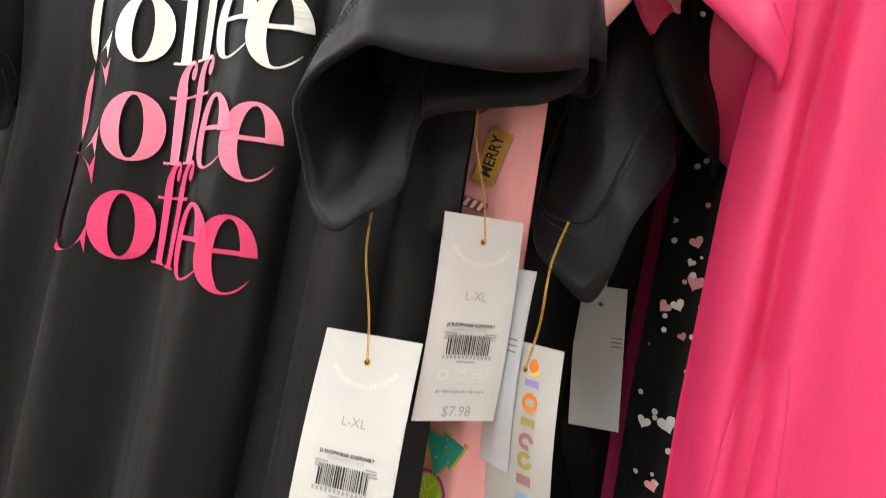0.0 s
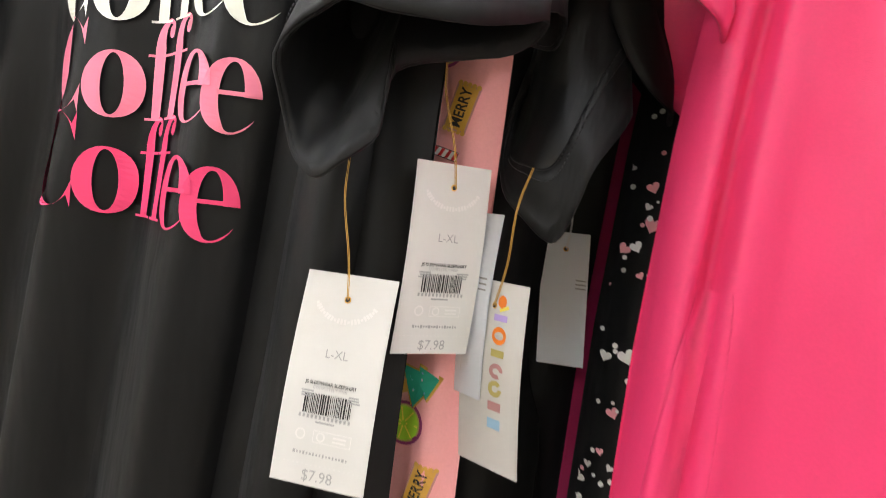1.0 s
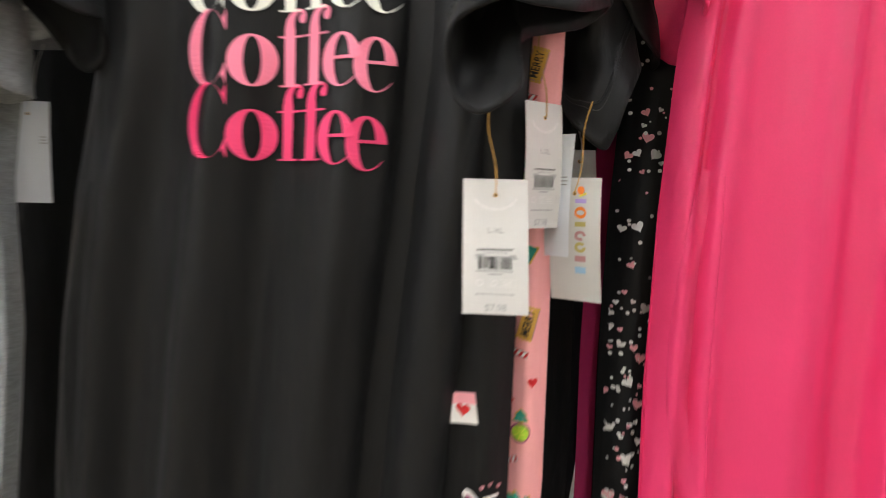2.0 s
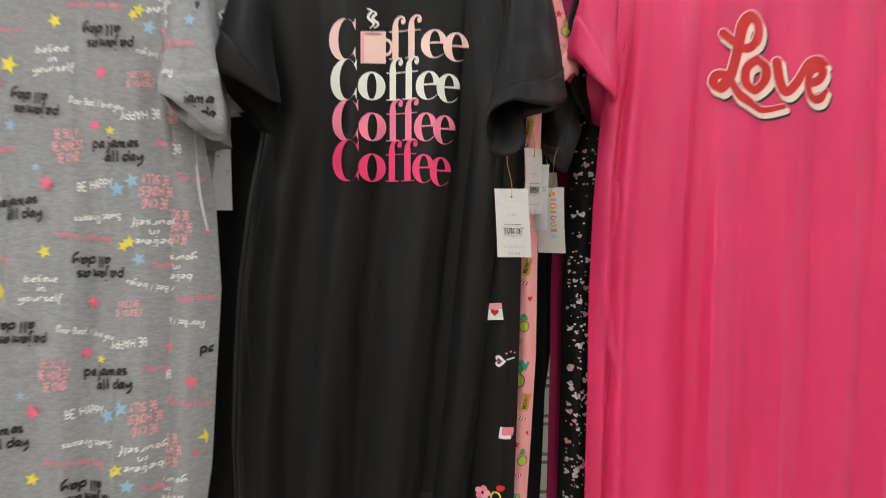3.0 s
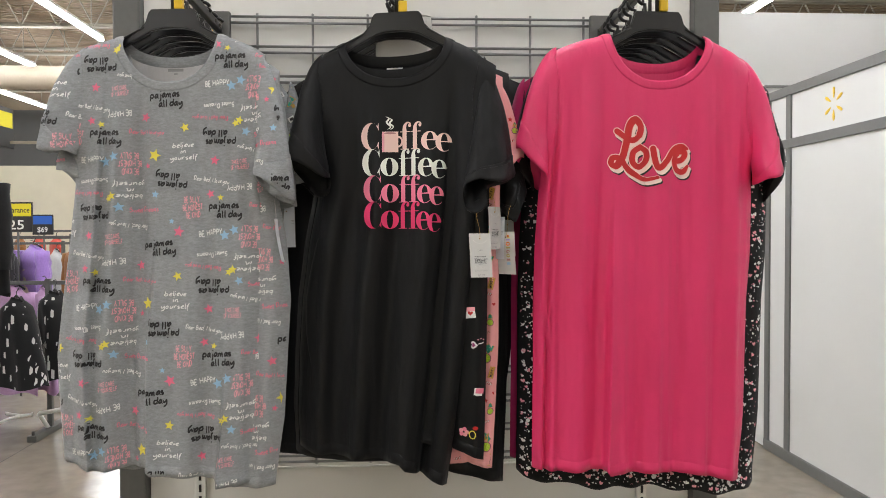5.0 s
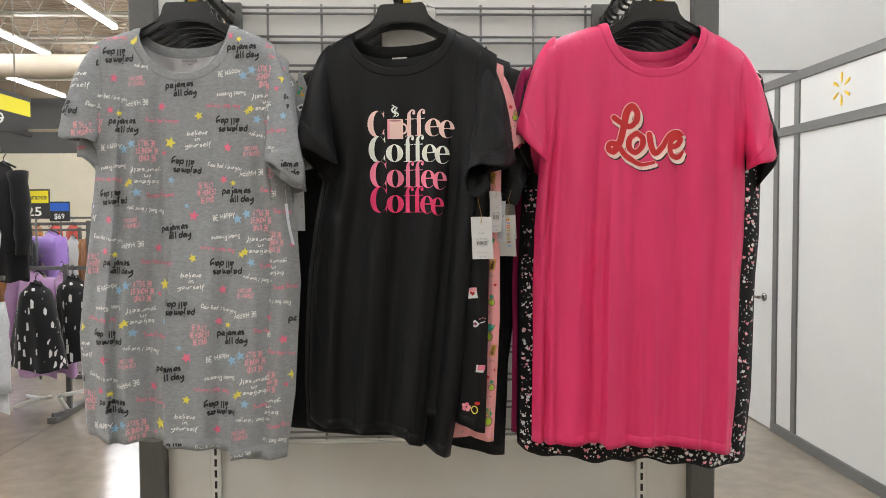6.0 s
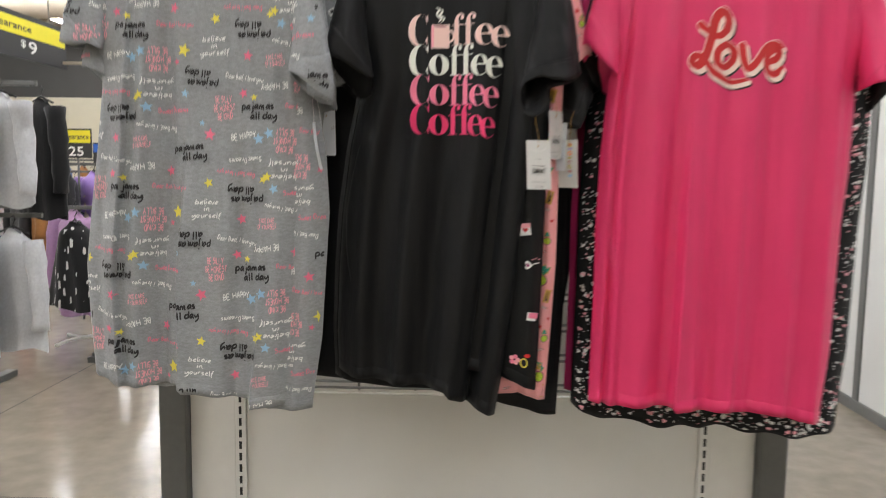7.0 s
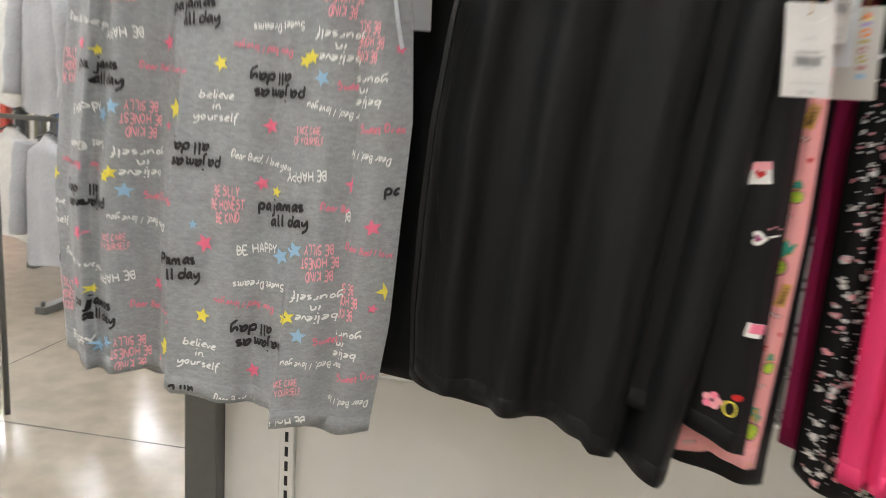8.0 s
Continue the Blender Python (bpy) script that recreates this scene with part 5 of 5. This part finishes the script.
DENIM = far_cloth("blue_denim", (0.04, 0.09, 0.20))
RED_KNIT = far_cloth("coral_knit", (0.55, 0.09, 0.06))
OLIVE_KNIT = far_cloth("olive_knit", (0.16, 0.15, 0.07))
WHITE_KNIT = far_cloth("white_knit", (0.66, 0.65, 0.62))


def patchwork(name):
    """Black cloth with bold white brush patches."""
    m = far_cloth(name, (0.012, 0.012, 0.013))
    nt = m.node_tree
    b = nt.nodes["Principled BSDF"]
    tc = nt.nodes.new("ShaderNodeTexCoord")
    mp = nt.nodes.new("ShaderNodeMapping")
    mp.inputs["Scale"].default_value = (1.6, 1.6, 0.55)
    mp.inputs["Rotation"].default_value = (0.35, 0.75, 0.3)
    v = nt.nodes.new("ShaderNodeTexVoronoi")
    v.distance = "MANHATTAN"
    v.inputs["Scale"].default_value = 15.0
    r = nt.nodes.new("ShaderNodeValToRGB")
    r.color_ramp.elements[0].position, r.color_ramp.elements[1].position = 0.40, 0.44
    r.color_ramp.elements[0].color, r.color_ramp.elements[1].color = (0.7, 0.69, 0.67, 1), (0.012, 0.012, 0.013, 1)
    nt.links.new(tc.outputs["Object"], mp.inputs["Vector"])
    nt.links.new(mp.outputs[0], v.inputs["Vector"])
    nt.links.new(v.outputs["Distance"], r.inputs[0])
    nt.links.new(r.outputs[0], b.inputs["Base Color"])
    return m


PATCH = patchwork("black_white_brush_print")


def draped(bm, cx, cy, zt, zb, w0, w1, d, yaw, folds=7, seed=0, flare=1.0, lobes=0.0):
    """A hanging garment body: shoulders, then a folded tube down to an uneven hem."""
    c, s = math.cos(math.radians(yaw)), math.sin(math.radians(yaw))
    n, rows, last = 44, 26, None
    for j in range(rows + 1):
        t = j / rows
        z = lerp(zt, zb, t)
        k = smooth(t / 0.14)
        w = lerp(w0 * 0.28, w0, k) if t < 0.14 else lerp(w0, w1, ((t - 0.14) / 0.86) ** flare)
        dd = d * (0.35 + 0.65 * k)
        puff = 1 + lobes * abs(math.sin(t * math.pi * 7))
        ring_ = []
        for i in range(n):
            q = i * math.tau / n
            f = 1 + 0.16 * t * math.sin(folds * q + seed + 1.5 * noise.noise((t * 2, seed, 0))) + 0.06 * noise.noise((q * 2, t * 4, seed))
            x, y = w / 2 * math.cos(q) * (0.94 + 0.06 * f) * puff, dd / 2 * math.sin(q) * f * puff
            zz = z + (0.018 * math.sin(3 * q + seed) * t if j == rows else 0) - (0.09 * abs(math.cos(q)) ** 2 * (1 - t) * w0 if t < 0.2 else 0)
            ring_.append(bm.verts.new((cx + c * x - s * y, cy + s * x + c * y, zz)))
        if last:
            for i in range(n):
                bm.faces.new((last[i], ring_[i], ring_[(i + 1) % n], last[(i + 1) % n]))
        else:
            bm.faces.new(ring_[::-1])
        last = ring_
    return bm


def far_garment(name, label, category, cx, cy, zt, zb, w, m, yaw=0, w1=None, d=0.13, sleeves=True, group="", seed=0, lobes=0.0, flare=1.0):
    t = thing(name, (cx, cy, zb), label, category, group)
    part("body", draped(bmesh.new(), cx, cy, zt, zb, w, w1 or w * 1.12, d, yaw, 7, seed, flare, lobes), m, t)
    c, s = math.cos(math.radians(yaw)), math.sin(math.radians(yaw))
    if sleeves:
        for k in (-1, 1):
            bm = bmesh.new()
            pts = []
            for j in range(9):
                q = j / 8
                x = k * (w * 0.44 + 0.06 * math.sin(q * 1.6))
                y = -0.03 - 0.03 * q
                pts.append((cx + c * x - s * y, cy + s * x + c * y, zt - 0.07 - q * min(0.55, (zt - zb) * 0.82)))
            tube(bm, pts, [(0.062 - 0.014 * j / 8) * (1 + 0.1 * math.sin(j * 2.1 + seed)) * (1 + lobes * (j % 2)) for j in range(9)], 12)
            part("sleeve", bm, m, t)
    hk = bmesh.new()
    tube(hk, [(cx, cy, zt - 0.02), (cx, cy, zt + 0.035), (cx + 0.015, cy, zt + 0.055), (cx + 0.005, cy, zt + 0.075), (cx - 0.012, cy, zt + 0.068)], 0.004, 6)
    tube(hk, [(cx - c * w * 0.3, cy - s * w * 0.3, zt - 0.035), (cx, cy, zt + 0.01), (cx + c * w * 0.3, cy + s * w * 0.3, zt - 0.035)], 0.007, 6)
    part("hanger", hk, PLASTIC, t, "black hanger")
    return t


def clothes_rack(x0, x1, y, tops, label):
    t = thing("clothes_rack", ((x0 + x1) / 2, y, 0), label, "clothes rack", "clothes racks")
    for x in (x0, x1):
        part("post", boxed((x - 0.018, y - 0.018, 0.0), (x + 0.018, y + 0.018, max(tops) + 0.03), 0.003), STEEL, t, flat=True)
        part("foot", boxed((x - 0.035, y - 0.30, 0.0), (x + 0.035, y + 0.30, 0.045), 0.006), STEEL, t, flat=True)
        part("glide", tube(bmesh.new(), [(x, y - 0.27, 0.045), (x, y - 0.27, 0.075)], 0.012, 8), STEEL, t)
    for z in tops:
        part("bar", boxed((x0 - 0.10, y - 0.012, z - 0.015), (x1 + 0.42, y + 0.012, z + 0.015), 0.003), STEEL, t, flat=True)
    return t


R1 = "tops on the two-tier rack"
clothes_rack(-4.2, -3.10, 2.80, (1.955, 1.13), "grey two-tier steel clothes rack on the shop floor")
far_garment("cardigan", "pale grey fleece cardigan on a black hanger", "cardigan", -2.83, 2.66, 1.89, 1.20, 0.40, FLEECE, -15, group=R1, seed=1)
far_garment("knit_top", "long-sleeved black knit top on a hanger", "top", -2.80, 3.06, 1.89, 1.10, 0.34, BLACK_KNIT, -20, group=R1, seed=2, sleeves=True)
far_garment("cardigan", "mid grey fleece cardigan on a black hanger", "cardigan", -3.08, 2.62, 1.89, 1.18, 0.44, FLEECE_B, -20, group=R1, seed=3)
far_garment("cardigan", "pale grey fleece cardigan on the lower bar", "cardigan", -2.80, 2.68, 1.06, 0.30, 0.40, FLEECE, -15, group=R1, seed=4)
far_garment("cardigan", "pale grey fleece cardigan on the lower bar", "cardigan", -3.08, 2.62, 1.06, 0.28, 0.46, FLEECE_B, -20, group=R1, seed=5)
far_garment("knit_top", "white knit top on the lower bar", "top", -3.6, 2.95, 1.06, 0.35, 0.46, WHITE_KNIT, -20, group=R1, seed=6)
far_garment("knit_top", "white knit top on the upper bar", "top", -3.65, 2.95, 1.89, 1.2, 0.44, WHITE_KNIT, -20, group=R1, seed=7)
R2 = "garments on the second rack"
clothes_rack(-3.9, -2.72, 3.75, (1.13,), "low grey steel clothes rack with a splayed foot")
far_garment("dress", "black dress with bold white brush patches on straps", "dress", -2.76, 3.36, 1.06, 0.44, 0.20, PATCH, -25, w1=0.56, d=0.22, sleeves=False, group=R2, seed=8, flare=0.8)
far_garment("dress", "black dress with bold white brush patches on straps", "dress", -2.58, 3.55, 1.09, 0.46, 0.20, PATCH, -40, w1=0.46, d=0.22, sleeves=False, group=R2, seed=9, flare=0.8)
far_garment("knit_top", "lilac and pink tie-dye top on a hanger", "top", -2.98, 3.78, 1.12, 0.30, 0.40, LILAC_KNIT, -30, group=R2, seed=10)
far_garment("knit_top", "lilac and pink tie-dye top on a hanger", "top", -2.80, 3.86, 1.10, 0.30, 0.38, LILAC_KNIT, -50, group=R2, seed=11)
prong = bmesh.new()
tube(prong, catmull([(-2.78, 3.60, 0.17), (-2.86, 3.58, 0.165), (-2.95, 3.55, 0.19)], 4), 0.013, 8)
tube(prong, catmull([(-2.86, 3.58, 0.165), (-2.93, 3.50, 0.15), (-3.0, 3.47, 0.12)], 4), 0.012, 8)
tube(prong, [(-2.74, 3.61, 0.17), (-2.56, 3.63, 0.20)], 0.016, 8)
tube(prong, [(-2.74, 3.61, 0.17), (-2.72, 3.73, 0.02)], 0.016, 8)
solid("rack_prong", prong, WHITE_STEEL, "white forked steel leg at the foot of a rack", "rack leg", flat=False)
R3 = "coats on the far rack"
clothes_rack(-5.2, -3.2, 5.3, (1.46,), "grey steel coat rack further back in the shop")
for k, (nm, lb, x, y, m, yw, lo) in enumerate((("puffer_jacket", "lilac quilted puffer jacket on a hanger", -3.50, 5.20, LILAC, -40, 0.10), ("coat", "charcoal wool coat with a cream collar", -3.72, 5.1, CHARCOAL, -50, 0.0), ("jacket", "cream fleece jacket on a hanger", -3.62, 5.4, CREAM, -60, 0.0), ("jacket", "tan suede jacket on a hanger", -3.92, 5.0, TAN, -50, 0.0),
                                                ("jacket", "dark olive jacket on a hanger", -3.84, 5.25, OLIVE_KNIT, -55, 0.0), ("jacket", "tan jacket at the end of the rack", -3.30, 5.6, TAN, -60, 0.05), ("coat", "charcoal wool coat on a hanger", -4.15, 5.1, CHARCOAL, -45, 0.0))):
    far_garment(nm, lb, nm.replace("_", " "), x, y, 1.40 - 0.02 * (k % 3), 0.62 - 0.05 * (k % 2), 0.46, m, yw, d=0.18, group=R3, seed=20 + k, lobes=lo)
far_garment("denim_jacket", "blue denim jacket hung high on the far wall", "jacket", -4.25, 8.6, 1.95, 1.45, 0.42, DENIM, -10, seed=31)
rng = random.Random(11)
cl = [RED_KNIT, CREAM, LILAC_KNIT, DENIM, WHITE_KNIT, OLIVE_KNIT, TAN, FLEECE, CHARCOAL, LILAC]
nm = {RED_KNIT: "coral", CREAM: "cream", LILAC_KNIT: "lilac", DENIM: "denim blue", WHITE_KNIT: "white", OLIVE_KNIT: "olive", TAN: "tan", FLEECE: "pale grey", CHARCOAL: "charcoal", LILAC: "purple"}
for row, (y, z) in enumerate(((7.4, 1.30), (8.6, 1.45), (8.6, 0.78))):
    if row < 2:
        clothes_rack(-8.2, -4.2, y, (z + 0.07,) if row == 0 else (1.52, 0.85), "long steel clothes rack in the far department")
    for k in range(16):
        m = cl[rng.randrange(len(cl))]
        far_garment("knit_top", nm[m] + " top hanging in a crowded far rack", "top", -4.3 - 0.25 * k, y + rng.uniform(-0.05, 0.05), z, z - (0.75 if row == 0 else 0.6), 0.38, m, rng.uniform(-70, -45), sleeves=False, group="tops on the far racks", seed=40 + k + 20 * row)


# ---- hanging price signs ----
def flat_word(body, ink, at, u, up, w, h, parent, label=""):
    v, f = sized(words(body, 0, 0.012), w, h)
    bm = bmesh.new()
    vs = [bm.verts.new(Vector(at) + Vector(u) * a + Vector(up) * b) for a, b in v]
    for q in f:
        bm.faces.new([vs[i] for i in q])
    part("lettering", bm, ink, parent, label, flat=True)


# long clearance sign, edge towards the aisle
def aisle_sign(x, y0, y1, z0, z1, zm):
    t = thing("price_sign", (x, (y0 + y1) / 2, z0), "yellow and black clearance price sign over a rack", "price sign", "clearance signs")
    part("board", boxed((x - 0.02, y0, z0), (x, y1, z1), 0.003), SIGN_BLACK, t, flat=True)
    part("yellow_panel", boxed((x, y0 + 0.012, zm), (x + 0.003, y1 - 0.02, z1 - 0.028)), SIGN_YELLOW, t, flat=True)
    L = y1 - y0
    flat_word("Clearance", SIGN_BLACK, (x + 0.0045, y0 + L * 0.50, (zm + z1 - 0.028) / 2), (0, 1, 0), (0, 0, 1), L * 0.34, 0.036, t)
    flat_word("$", INK["white"], (x + 0.0025, y0 + L * 0.60, lerp(z0, zm, 0.66)), (0, 1, 0), (0, 0, 1), L * 0.045, 0.042, t)
    flat_word("9", INK["white"], (x + 0.0025, y0 + L * 0.68, lerp(z0, zm, 0.58)), (0, 1, 0), (0, 0, 1), L * 0.075, 0.066, t)
    part("rod", tube(bmesh.new(), [(x - 0.01, y1 - 0.16, z1 - 0.01), (x - 0.01, y1 - 0.16, 5.62)], 0.004, 6), TRUSS, t)
    part("rod", tube(bmesh.new(), [(x - 0.01, y0 + 0.16, z1 - 0.01), (x - 0.01, y0 + 0.16, 5.62)], 0.004, 6), TRUSS, t)
    part("shelf_arm", boxed((x, y1 - 0.05, z0 + 0.025), (x + 0.24, y1 - 0.03, z0 + 0.042), 0.003), DUCT, t, flat=True)
    return t


aisle_sign(-2.30, 1.35, 2.44, 1.995, 2.225, 2.110)
t = thing("price_sign", (-2.30, 1.1, 2.03), "blue price sign beside the clearance sign", "price sign", "clearance signs")
part("board", boxed((-2.32, 0.75, 2.03), (-2.30, 1.30, 2.30), 0.003), SIGN_BLACK, t, flat=True)
part("blue_panel", boxed((-2.30, 0.76, 2.12), (-2.297, 1.29, 2.29)), SIGN_BLUE, t, flat=True)
part("post", tube(bmesh.new(), [(-2.31, 1.27, 0.0), (-2.31, 1.27, 2.05)], 0.012, 8), STEEL, t)


def front_sign(x, y, z0, z1, w, top, num, label, m):
    t = thing("price_sign", (x, y, z0), label, "price sign", "clearance signs")
    zm = lerp(z0, z1, 0.52)
    part("board", boxed((x - w / 2, y, z0), (x + w / 2, y + 0.02, z1), 0.003), SIGN_BLACK, t, flat=True)
    part("colour_panel", boxed((x - w / 2 + 0.006, y - 0.003, zm), (x + w / 2 - 0.006, y, z1 - 0.015)), m, t, flat=True)
    if top:
        flat_word(top, SIGN_BLACK, (x, y - 0.0045, (zm + z1 - 0.015) / 2), (1, 0, 0), (0, 0, 1), w * 0.86, 0.05, t)
    flat_word(num, INK["white"], (x, y - 0.002, lerp(z0, zm, 0.45)), (1, 0, 0), (0, 0, 1), w * 0.5, (zm - z0) * 0.62, t)
    part("post", tube(bmesh.new(), [(x, y + 0.03, 0.0), (x, y + 0.03, z0 + 0.03)], 0.010, 8), STEEL, t)


front_sign(-3.565, 5.0, 1.515, 1.785, 0.28, "Clearance", "25", "yellow and black clearance sign above the coat rack", SIGN_YELLOW)
front_sign(-3.98, 6.4, 1.48, 1.70, 0.22, "", "$69", "small blue and black price sign further back", SIGN_BLUE)
